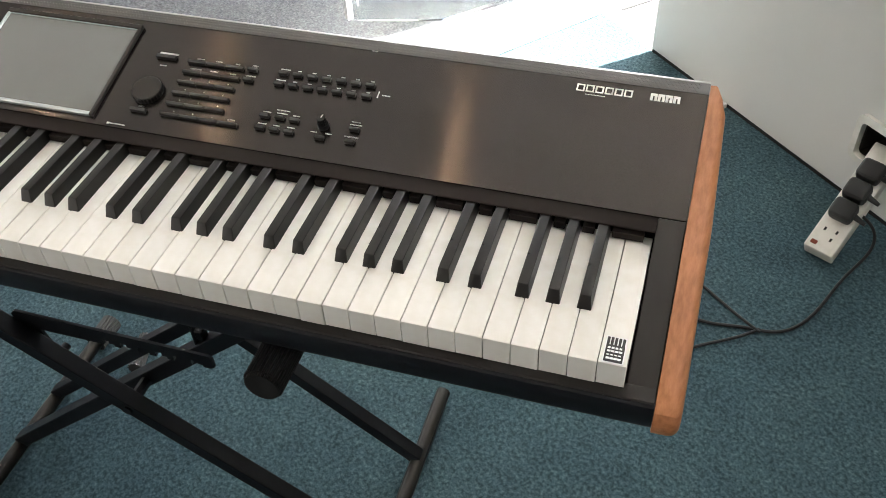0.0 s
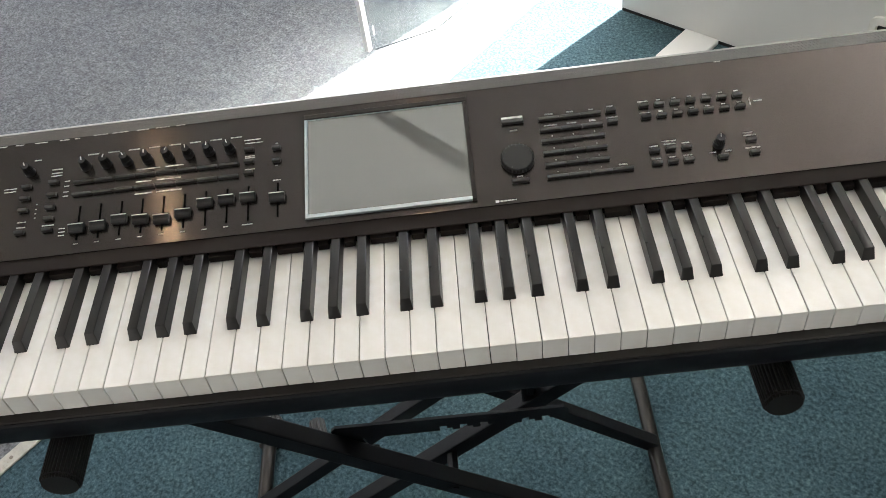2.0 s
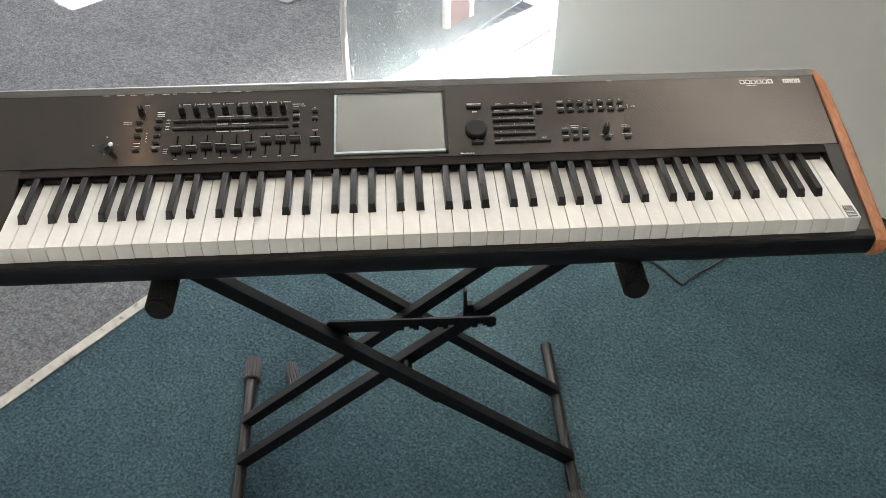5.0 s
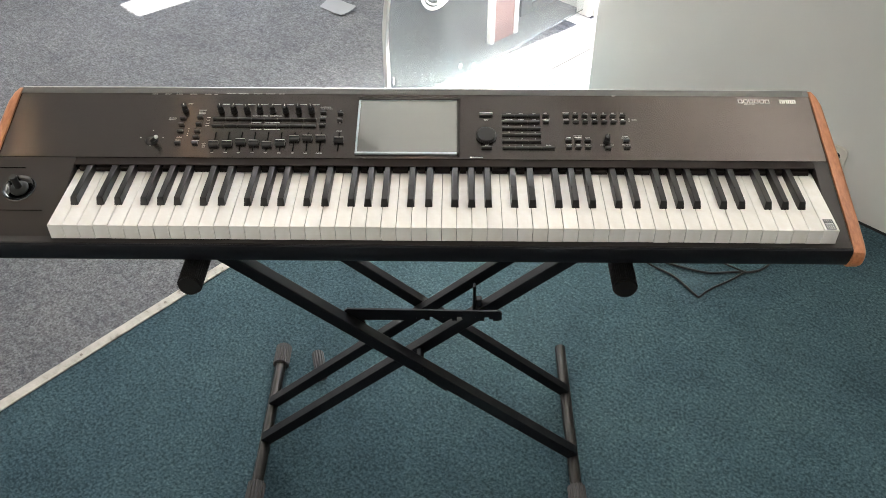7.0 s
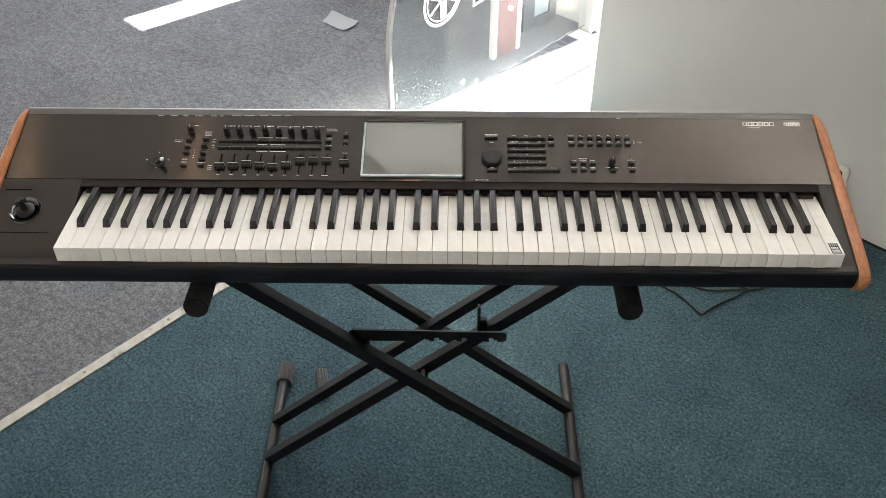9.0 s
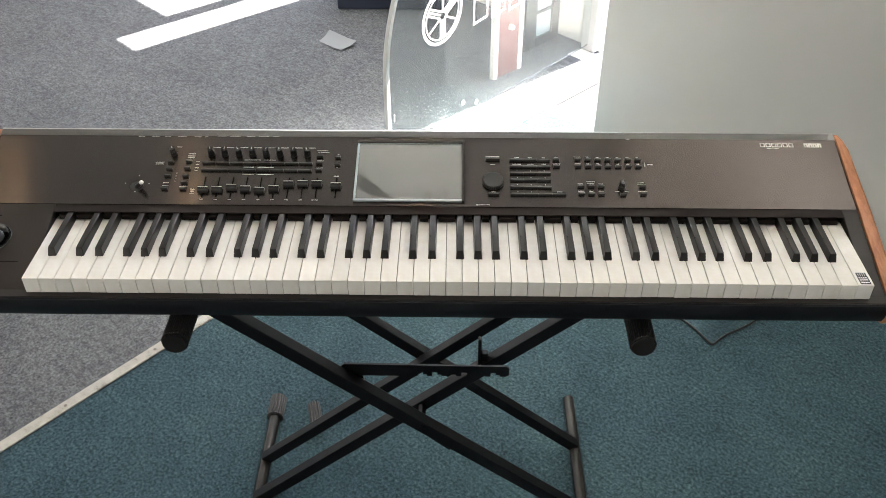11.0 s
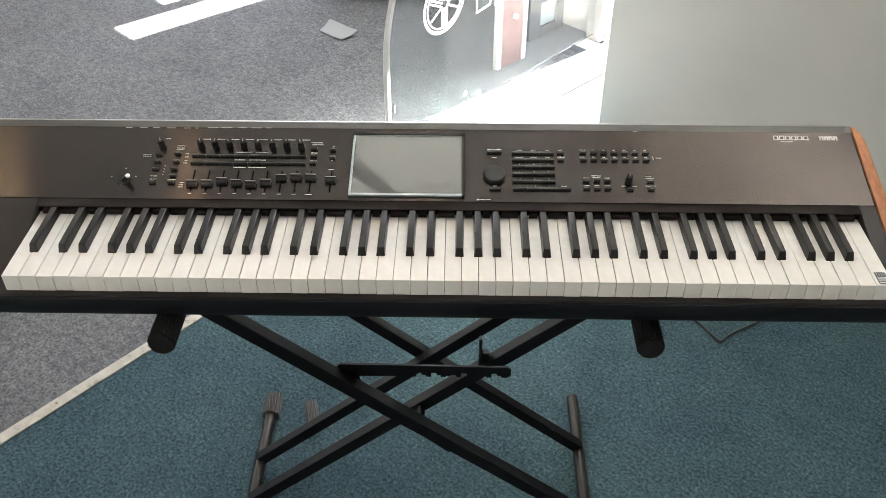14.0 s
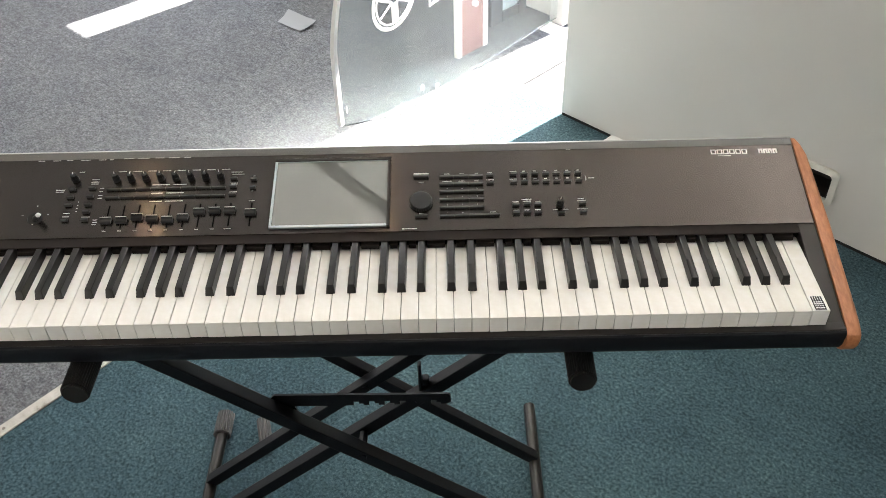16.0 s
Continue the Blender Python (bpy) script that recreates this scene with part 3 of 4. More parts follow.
# black keys: sharps after A, C, D, F, G
bm = bmesh.new()
lo = [(-0.0066, 0.0505), (0.0066, 0.0505), (0.0066, 0.1506), (-0.0066, 0.1506)]
hi = [(-0.0046, 0.0562), (0.0046, 0.0562), (0.0046, 0.1506), (-0.0046, 0.1506)]
v0 = [bm.verts.new((x, y, -0.004)) for x, y in lo]
v1 = [bm.verts.new((x, y, 0.0125)) for x, y in hi]
bm.faces.new(v0[::-1])
bm.faces.new(v1)
for i in range(4):
    bm.faces.new((v0[i], v0[(i + 1) % 4], v1[(i + 1) % 4], v1[i]))
bmesh.ops.bevel(bm, geom=[e for e in bm.edges if max(v.co.z for v in e.verts) > 0], offset=0.0009, segments=2, profile=0.5, affect="EDGES")
black_mesh = mesh_of("black_key", bm, KEY_BLACK, True)
SHIFT = {0: 0.003, 2: -0.0025, 3: 0.0025, 5: -0.003, 6: 0.0}     # A C D F G: how far the sharp stands off the joint
SHARPS = []
for i in range(51):
    note = i % 7           # 0 is A
    if note in SHIFT:
        SHARPS.append(-0.611 + (i + 1) * PITCH + SHIFT[note])
for x in SHARPS:
    part("black_key", black_mesh, None, piano, "", at=Matrix.Translation((x, 0, TOP)))
# brown felt pads seen between the sharps under the panel edge
edges_x = [-0.611] + SHARPS + [0.611]
for a, b in zip(edges_x, edges_x[1:]):
    if b - a > 0.018:
        bm = bmesh.new()
        box(bm, (a + 0.0080, 0.1422, TOP + 0.0012), (b - 0.0080, 0.1506, TOP + 0.0085))
        part("felt_pad", bm, FELT, piano, "", False)

# display
SCREEN = on_panel(-0.0602, 0.2262)
display = part("display", soft_box((-0.0835, -0.0590, 0.0), (0.0835, 0.0590, 0.0022), 0.0003, 1), GLASS_BLACK, piano, "grey unlit touch display reflecting the ceiling", at=SCREEN)
bm = bmesh.new()
for lo, hi in (((-0.0870, 0.0590, 0.0), (0.0880, 0.0645, 0.0050)), ((0.0835, -0.0632, 0.0), (0.0880, 0.0590, 0.0044))):
    box(bm, lo, hi)
round_edges(bm, 0.0006, 1)
part("frame", bm, BLOCK, display, "dark brown display frame", False)
bm = bmesh.new()
for lo, hi in (((-0.0870, -0.0632, 0.0), (0.0835, -0.0590, 0.0040)), ((-0.0870, -0.0590, 0.0), (-0.0835, 0.0590, 0.0038)), ((-0.0835, 0.0582, 0.0), (0.0835, 0.0590, 0.0034))):
    box(bm, lo, hi)
round_edges(bm, 0.0004, 1)
part("rim", bm, SILVER, display, "bright inner rim", False)

# buttons
BUTTONS = {}


def button(x, y, w, d=0.0052, h=0.0042):
    key = (w, d, h)
    if key not in BUTTONS:
        bm = bmesh.new()
        v = box(bm, (-w / 2, -d / 2, 0), (w / 2, d / 2, h))
        v[6].co.y -= 0.0012
        v[7].co.y -= 0.0012
        round_edges(bm, 0.0005, 2)
        BUTTONS[key] = mesh_of("button", bm, BUTTON, True)
    return part("button", BUTTONS[key], None, piano, "", at=on_panel(x, y))


PRINTS = []          # x, y, width, height of pale bars that stand for small lettering


def words(x, y, w, h=0.0014):
    PRINTS.append((x, y, w, h))


def lettering(text, x, y, wide, high=0.0017):
    """One printed word on the panel, of the given width."""
    cu = bpy.data.curves.new("lettering", "FONT")
    cu.body, cu.align_x, cu.align_y, cu.size, cu.extrude, cu.resolution_u, cu.offset = text, "CENTER", "CENTER", 1.0, 0.02, 2, 0.018
    pattern = bpy.data.objects.new("lettering", cu)
    scene.collection.objects.link(pattern)
    bpy.context.view_layer.update()
    me = bpy.data.meshes.new_from_object(pattern.evaluated_get(bpy.context.evaluated_depsgraph_get()))
    bpy.data.objects.remove(pattern)
    xs = [v.co.x for v in me.vertices]
    ys = [v.co.y for v in me.vertices]
    span, tall = max(xs) - min(xs), max(ys) - min(ys)
    for v in me.vertices:
        v.co = ((v.co.x - (max(xs) + min(xs)) / 2) * wide / span, (v.co.y - (max(ys) + min(ys)) / 2) * high / tall, (v.co.z + 0.02) * 0.004 + 0.0001)
    me.materials.append(PRINT)
    return part("lettering", me, None, piano, "", at=on_panel(x, y))


for row, y in enumerate((0.2405, 0.2260)):
    for i in range(8):
        button(-0.3840 + 0.0223 * i, y, 0.0212, 0.0046, 0.0036)
for w, x, y in ((0.026, -0.315, 0.2480), (0.020, -0.287, 0.2480), (0.017, -0.319, 0.2330), (0.026, -0.292, 0.2330), (0.019, -0.318, 0.2185), (0.027, -0.291, 0.2185)):
    words(x, y, w, 0.0017)
for y in (0.242, 0.228, 0.214, 0.188):
    button(-0.446, y, 0.0100)
for y in (0.244, 0.229, 0.214, 0.201, 0.188):
    button(-0.417, y, 0.0100)
words(-0.446, 0.2005, 0.010)
words(-0.446, 0.1945, 0.010)
for y in (0.260, 0.2555, 0.2520):
    words(-0.415, y, 0.012, 0.0017)
words(-0.464, 0.242, 0.014, 0.0013)
words(-0.464, 0.2385, 0.013, 0.0013)
for y in (0.244, 0.238, 0.231, 0.226):
    words(-0.4025, y, 0.006)
for y in (0.188, 0.184, 0.180):
    words(-0.4015, y, 0.007, 0.0013)
words(-0.417, 0.1935, 0.013, 0.0016)
for y in (0.220, 0.214, 0.209, 0.204):
    words(-0.4325, y, 0.0016, 0.0012)
for y in (0.256, 0.242, 0.228):
    button(-0.2065, y, 0.0100)
words(-0.2035, 0.2685, 0.018, 0.0016)
words(-0.2015, 0.2645, 0.019, 0.0014)
for y in (0.2465, 0.2485, 0.2325):
    words(-0.2055, y, 0.011, 0.0014)
for y in (0.254, 0.239):
    button(-0.1770, y, 0.0090)
words(-0.1765, 0.216, 0.009, 0.0014)
words(-0.1770, 0.2605, 0.003, 0.0014)
words(-0.1770, 0.2335, 0.003, 0.0014)
button(0.0735, 0.2525, 0.0230, 0.0060, 0.0042)
words(0.0735, 0.2580, 0.0225, 0.0030)
words(0.0735, 0.2420, 0.0080, 0.0018)
button(0.0740, 0.1820, 0.0180)
lettering("EXIT", 0.0740, 0.1875, 0.0062)
for j, y in enumerate((0.2510, 0.2375, 0.2240, 0.2100, 0.1960, 0.1820)):
    for i in range(3):
        button(0.1115 + 0.0222 * i, y, 0.0215, 0.0050, 0.0038)
        text = ("COMBI", "PROG", "SEQ", "SAMPLING", "GLOBAL", "DISK", "7", "8", "9", "4", "5", "6", "1", "2", "3", "-", "0", ".")[3 * j + i]
        lettering(text, 0.1125 + 0.0222 * i, y + 0.0058, {"-": 0.0018, ".": 0.0007, "1": 0.0009}.get(text, 0.0013 if len(text) == 1 else 0.0017 * len(text)), {"-": 0.0004, ".": 0.0006}.get(text, 0.0017))
button(0.1780, 0.1820, 0.0215, 0.0050, 0.0038)
lettering("ENTER", 0.1790, 0.1878, 0.0088)
for y in (0.2520, 0.2385):
    button(0.1770, y, 0.0105)
    lettering("COMPARE" if y < 0.25 else "HELP", 0.1772, y + 0.0058, 0.0118 if y < 0.25 else 0.0068)
for y in (0.2530, 0.2390):
    for i in range(7):
        button(0.2120 + 0.01625 * i, y, 0.0100)
        words(0.2120 + 0.01625 * i, y + 0.0058, 0.011 if i == 0 else 0.0045, 0.0015)
words(0.3205, 0.2440, 0.0012, 0.010)
words(0.3290, 0.2440, 0.009, 0.0016)
for x, y, w in ((0.2130, 0.1985, 0.009), (0.2295, 0.1990, 0.012), (0.2455, 0.1985, 0.008), (0.2130, 0.1840, 0.010), (0.2290, 0.1840, 0.007), (0.2450, 0.1840, 0.009)):
    button(x, y, 0.0100)
    words(x, y + 0.0058, w, 0.0015)
words(0.2295, 0.2085, 0.015, 0.0014)
button(0.2790, 0.1830, 0.0100)
for x in (0.2700, 0.2860):
    words(x, 0.1895, 0.007, 0.0014)
for y in (0.1985, 0.1840):
    button(0.3110, y, 0.0100)
    if y > 0.19:
        words(0.3105, y + 0.0060, 0.013, 0.0015)
    else:
        lettering("START/STOP", 0.3105, y + 0.0060, 0.0150)
words(0.3095, 0.2078, 0.010, 0.0013)
words(0.0585, 0.1620, 0.018, 0.0016)
words(0.0475, 0.1620, 0.0035, 0.0030)
words(0.2990, 0.2975, 0.007, 0.0012)
words(0.535, 0.2795, 0.020, 0.0009)
for i in range(9):
    words(-0.3850 + 0.0223 * i, 0.1685, 0.0055 if i < 8 else 0.011, 0.0013)
for x, w in ((-0.505, 0.010), (-0.482, 0.012), (-0.462, 0.010), (-0.438, 0.014), (-0.412, 0.011), (-0.398, 0.006), (-0.372, 0.016), (-0.350, 0.018), (-0.325, 0.014), (-0.303, 0.016), (-0.283, 0.010)):
    words(x, 0.2965 + (0.0015 if x > -0.38 else 0), w, 0.0013)
for x, y, w, h in ((-0.510, 0.199, 0.003, 0.0008), (-0.4915, 0.2145, 0.0012, 0.002), (-0.4730, 0.199, 0.003, 0.0008), (-0.4915, 0.1825, 0.0025, 0.0008)):
    words(x, y, w, h)
for i in range(8):
    words(-0.3833 + 0.0223 * i + 0.0062, 0.2738, 0.0125, 0.0017)
words(-0.4385, 0.2742, 0.0080, 0.0017)
bm = bmesh.new()
for x, y, w, h in PRINTS:
    # each run of lettering: short bars with gaps
    n = max(1, round(w / 0.0014)) if h < 0.0025 else 1
    for i in range(n):
        step = w / n
        cx = x - w / 2 + step * (i + 0.5)
        box(bm, (-step * (0.5 if n == 1 else 0.37), -h * 0.43, 0.0001), (step * (0.5 if n == 1 else 0.37), h * 0.43, 0.0003), on_panel(cx, y))
tagged(part("panel_print", bm, PRINT, piano, "small pale lettering beside the controls", False), kind="stuff")

# name marks as plain shapes: thin open blocks, then heavier notched ones
for i in range(6):
    bm = bmesh.new()
    x, half, high, line = 0.5195 + 0.0094 * i, 0.0040, 0.0044, 0.0015
    for x0, y0, x1, y1 in ((-half, -high, -half + line, high), (half - line, -high, half, high), (-half + line, high - line, half - line, high), (-half + line, -high, half - line, -high + line)):
        box(bm, (x0, y0, 0.0001), (x1, y1, 0.0004), on_panel(x, 0.2868))
    part("name_block", bm, PRINT, piano, "", False)
for i in range(4):
    bm = bmesh.new()
    for x0, y0, x1, y1 in ((-0.0033, -0.0044, -0.0007, 0.0044), (0.0007, -0.0044, 0.0033, 0.0044), (-0.0007, 0.0012, 0.0007, 0.0044)):
        box(bm, (x0, y0, 0.0001), (x1, y1, 0.0004), on_panel(0.5910 + 0.0073 * i, 0.2868))
    part("name_block", bm, PRINT, piano, "", False)
# data wheel
bm = bmesh.new()
bmesh.ops.create_cone(bm, cap_ends=True, segments=64, radius1=0.0168, radius2=0.0160, depth=0.0068, matrix=Matrix.Translation((0, 0, 0.0034)))
bmesh.ops.bevel(bm, geom=[e for e in bm.edges if min(v.co.z for v in e.verts) > 0.0058], offset=0.0012, segments=2, profile=0.5, affect="EDGES")
wheel = part("data_wheel", bm, KNOB, piano, "black ridged data wheel", at=on_panel(0.0735, 0.2065))
bm = bmesh.new()
for i in range(28):
    a = math.tau * i / 28
    box(bm, (-0.0006, -0.0004, 0.001), (0.0006, 0.0007, 0.0060), Matrix.Rotation(a, 4, "Z") @ Matrix.Translation((0, 0.0165, 0)))
for i in range(12):
    a = math.tau * i / 12
    box(bm, (-0.0003, -0.0012, 0.0066), (0.0003, 0.0012, 0.0071), Matrix.Rotation(a, 4, "Z") @ Matrix.Translation((0, 0.0138, 0)))
part("ridges", bm, BUTTON, wheel, "", False)

# rotary knobs
bm = bmesh.new()
bmesh.ops.create_cone(bm, cap_ends=True, segments=24, radius1=0.0060, radius2=0.0054, depth=0.005, matrix=Matrix.Translation((0, 0, 0.0025)))
gear(bm, 0.0042, 0.0006, 12, 0.004, 0.0136, None, 0.90)
knob_mesh = mesh_of("knob", bm, KNOB, True)
bm = bmesh.new()
box(bm, (-0.0005, 0.0004, 0.0136), (0.0005, 0.0041, 0.0139))
box(bm, (-0.0005, 0.0038, 0.0100), (0.0005, 0.0046, 0.0139))
pointer_mesh = mesh_of("pointer", bm, PRINT)
spins = (0.3, -0.2, 0.5, 0.1, -0.4, 0.2, 0.0, 0.35, -0.3)
for x, y, spin in [(-0.4450, 0.2600, 0.4)] + [(-0.3833 + 0.0223 * i, 0.2590, spins[i]) for i in range(8)] + [(0.2780, 0.1975, -0.2)]:
    knob = part("knob", knob_mesh, None, piano, "", at=on_panel(x, y, 0, spin))
    part("pointer", pointer_mesh, None, knob)

# sliders: slot and cap
bm = bmesh.new()
box(bm, (-0.0009, -0.0205, 0.0), (0.0009, 0.0205, 0.0004))
slot_mesh = mesh_of("slot", bm, GAP)
bm = bmesh.new()
prism(bm, [(-0.0055, 0.001), (-0.0051, 0.0046), (-0.0030, 0.0056), (0.0, 0.0050), (0.0036, 0.0068), (0.0053, 0.0056), (0.0055, 0.001)], -0.0082, 0.0082)
round_edges(bm, 0.0005, 1)
cap_mesh = mesh_of("cap", bm, KNOB, True)
# pale bar paints the highlight along the cap's upper edge
bm = bmesh.new()
box(bm, (-0.0079, 0.0031, 0.0063), (0.0079, 0.0040, 0.0071))
highlight_mesh = mesh_of("line", bm, CAP_HIGHLIGHT)
for i, y in enumerate((0.1845, 0.1850, 0.1895, 0.1865, 0.1840, 0.1875, 0.1970, 0.1980, 0.1980, 0.1940)):
    x = -0.3845 + 0.0223 * i if i < 9 else -0.1755
    slider = part("slider", slot_mesh, None, piano, "", at=on_panel(x, 0.1925))
    cap = part("cap", cap_mesh, None, slider, at=Matrix.Translation((0, (y - 0.1925) / math.cos(TILT), 0)))
    part("cap_highlight", highlight_mesh, None, slider, at=cap.matrix_basis.copy())

# small vector stick with a white cap
bm = bmesh.new()
bmesh.ops.create_cone(bm, cap_ends=True, segments=32, radius1=0.0110, radius2=0.0100, depth=0.0012, matrix=Matrix.Translation((0, 0, 0.0006)))
stick = part("vector_stick", bm, KNOB, piano, "small black thumb stick with a white cap", at=on_panel(-0.4905, 0.1930))
bm = bmesh.new()
rod(bm, (0.001, -0.001, 0.001), (0.0125, -0.0065, 0.0165), 0.0042, 0.0034, 16)
part("stem", bm, KNOB, stick)
bm = bmesh.new()
bmesh.ops.create_uvsphere(bm, u_segments=20, v_segments=12, radius=0.0037, matrix=Matrix.Translation((0.0130, -0.0067, 0.0175)) @ Matrix.Diagonal((1, 1, 0.7, 1)))
part("cap", bm, WHITE_CAP, stick, "white cap")

# joystick in a glossy bowl, with the slot and the groove of the wide block
bm = bmesh.new()
rings = [(0.0268, 0.0002), (0.0262, 0.0010), (0.0252, 0.0012), (0.0242, -0.0004), (0.0218, -0.0026), (0.0190, -0.0046), (0.0150, -0.0066), (0.0100, -0.0078)]
loops = []
for r, z in rings:
    loops.append([bm.verts.new((r * math.cos(math.tau * i / 40), r * math.sin(math.tau * i / 40), z)) for i in range(40)])
for a, b in zip(loops, loops[1:]):
    for i in range(40):
        bm.faces.new((a[i], a[(i + 1) % 40], b[(i + 1) % 40], b[i]))
bm.faces.new(loops[-1])
joy = part("joystick", bm, BOWL, piano, "black joystick in a shiny round dish", at=on_panel(-0.6860, 0.0935))
bm = bmesh.new()
bmesh.ops.create_uvsphere(bm, u_segments=24, v_segments=12, radius=0.015, matrix=Matrix.Diagonal((1, 1, 0.35, 1)))
rod(bm, (0, 0, 0.003), (-0.003, 0.004, 0.022), 0.0062, 0.0050, 20)
rod(bm, (-0.003, 0.004, 0.020), (-0.0034, 0.0045, 0.024), 0.0068, 0.0060, 20)
part("lever", bm, KNOB, joy)
bm = bmesh.new()
box(bm, (-0.0220, -0.0010, 0.0), (0.0220, 0.0010, 0.0004), on_panel(-0.7085, 0.1345))
part("slot", bm, GAP, piano, "", False)
bm = bmesh.new()
box(bm, (LEFT + 0.001, 0.0535, 0.0), (-0.640, 0.0548, 0.0004), Matrix.Translation((0, 0.054, plane_z(0.054))) @ Matrix.Rotation(TILT, 4, "X") @ Matrix.Translation((0, -0.054, 0)))
part("groove", bm, GAP, piano, "", False)

# maker's sticker on the highest key
bm = bmesh.new()
box(bm, (0.5905, 0.0010, TOP + 0.0002), (0.6075, 0.0285, TOP + 0.0005))
sticker = part("sticker", bm, DECAL, piano, "black and white sticker on the highest key", False)
bm = bmesh.new()
box(bm, (0.5915, 0.0020, TOP + 0.0005), (0.6065, 0.0195, TOP + 0.0007))
for i in range(5):
    box(bm, (0.5915 + 0.0031 * i, 0.0195, TOP + 0.0005), (0.5937 + 0.0031 * i, 0.0275, TOP + 0.0007))
part("print", bm, STICKER_BLACK, sticker, "", False)
bm = bmesh.new()
for j, (y, h) in enumerate(((0.0155, 0.0018), (0.0120, 0.0018), (0.0085, 0.0012), (0.0045, 0.0020))):
    for i in range(4):
        box(bm, (0.5930 + 0.0031 * i, y, TOP + 0.0007), (0.5952 + 0.0031 * i + 0.0005 * (j % 2), y + h, TOP + 0.0009))
part("lettering", bm, DECAL, sticker, "", False)

# ---------------------------------------------------------------- the stand
stand = thing("keyboard_stand", "black folding double X keyboard stand with foam grips", "keyboard stand")
XL, XR, ZF, ZT = -0.396, 0.2865, 0.022, 0.6913
FL, FR = -0.397, 0.284
for x, tip in ((FL, 0.42), (FR, 0.474)):
    bm = bmesh.new()
    rod(bm, (x, 0.02, ZF), (x, tip, ZF), 0.0125, None, 24)
    foot = part("foot_tube", bm, TUBE, stand, "round dark metal foot tube on the carpet")
    for y0, y1 in ((-0.005, 0.065),) + (((0.408, 0.466),) if x < 0 else ()):
        bm = bmesh.new()
        gear(bm, 0.0172, 0.0020, 18, y0, y1, Matrix.Translation((x, 0, ZF)) @ ALONG_Y)
        part("end_cap", bm, RUBBER_GREY, foot, "ribbed grey rubber end cap", False)
for x, z, tip in ((XL, ZT, -0.042), (0.2910, 0.6820, -0.030)):
    bm = bmesh.new()
    rod(bm, (x, tip + 0.025, z), (x, 0.40, z), 0.0125, None, 24)
    arm = part("support_arm", bm, STEEL_BLACK, stand)
    bm = bmesh.new()
    gear(bm, 0.0188, 0.0009, 34, tip + 0.004, tip + 0.105, Matrix.Translation((x, 0, z)) @ ALONG_Y)
    gear(bm, 0.0165, 0.0009, 34, tip, tip + 0.004, Matrix.Translation((x, 0, z)) @ ALONG_Y, 1.0)
    part("grip", bm, FOAM, arm, "ribbed black foam grip")
# legs: foot end, arm end, thickness
LEGS = [((FR + 0.002, 0.1496, 0.0292), (XL, 0.0905, 0.6677), 0.0246), ((FL, 0.1800, 0.0290), (XR, 0.1650, 0.6297), 0.0235),
        ((FL, 0.2850, 0.0288), (XR, 0.2950, 0.6030), 0.0225), ((FR, 0.3300, 0.0274), (XL, 0.3100, 0.6235), 0.0228)]
for low, high, thick in LEGS:
    bm = bmesh.new()
    bar(bm, low, high, thick, thick)
    round_edges(bm, 0.002, 2)
    leg = part("leg", bm, STEEL_BLACK, stand)
    x1, y1, z1 = high
    part("arm_bracket", soft_box((x1 - 0.011, y1 - 0.011, z1 - 0.006), (x1 + 0.011, y1 + 0.011, ZT), 0.002, 1), STEEL_BLACK, leg)
for x, z, y0, y1 in ((-0.0447, 0.3386, 0.106, 0.188), (-0.050, 0.320, 0.276, 0.335)):
    bm = bmesh.new()
    rod(bm, (x, y0, z), (x, y1, z), 0.008, None, 6)
    part("pivot_bolt", bm, STEEL_BLACK, stand)
# notched locking bar
bm = bmesh.new()
outline = [(-0.178, 0.4840), (-0.184, 0.478), (-0.182, 0.464), (-0.170, 0.454), (-0.160, 0.430), (-0.146, 0.395), (-0.130, 0.400), (-0.142, 0.432), (-0.148, 0.4560), (-0.055, 0.4560)]
for i in range(6):
    x, z = -0.050 + 0.0255 * i, 0.4560
    outline += [(x, z), (x, z + 0.009), (x + 0.009, z + 0.009), (x + 0.009, z + 0.004), (x + 0.016, z + 0.004), (x + 0.016, z)]
outline += [(0.104, 0.4560), (0.110, 0.460), (0.110, 0.476), (0.105, 0.4800)]
f0 = [bm.verts.new((x, 0.1250, z + 0.001)) for x, z in outline]
f1 = [bm.verts.new((x, 0.1290, z + 0.001)) for x, z in outline]
bm.faces.new(f0)
bm.faces.new(f1[::-1])
for i in range(len(outline)):
    bm.faces.new((f0[i], f1[i], f1[(i + 1) % len(outline)], f0[(i + 1) % len(outline)]))
lock = part("locking_bar", bm, STEEL_BLACK, stand, "flat notched steel locking bar", False)
bm = bmesh.new()
rod(bm, (-0.140, 0.126, 0.404), (-0.140, 0.145, 0.404), 0.006, None, 12)
part("rivet", bm, STEEL_BLACK, lock)
bm = bmesh.new()
box(bm, (0.056, 0.163, 0.440), (0.062, 0.177, 0.507))
box(bm, (0.062, 0.163, 0.455), (0.074, 0.177, 0.474))
round_edges(bm, 0.002, 1)
part("latch", bm, STEEL_BLACK, stand)
bm = bmesh.new()
box(bm, (-0.026, 0.1230, -0.012), (0.026, 0.1252, 0.003), Matrix.Translation((-0.005, 0, 0.2865)) @ Matrix.Rotation(radians(43.1), 4, "Y"))
part("stop_plate", bm, STEEL_BLACK, stand, "", False)

# ---------------------------------------------------------------- loose things on the floor
bm = bmesh.new()
gear(bm, 0.0125, 0.0022, 12, 0.0, 0.078)
cap = new("rubber_end_cap", mesh_of("rubber_end_cap", bm, RUBBER_GREY))
cap.matrix_basis = pose(-0.295, 0.378, 0.0148, -90, 0, 14)
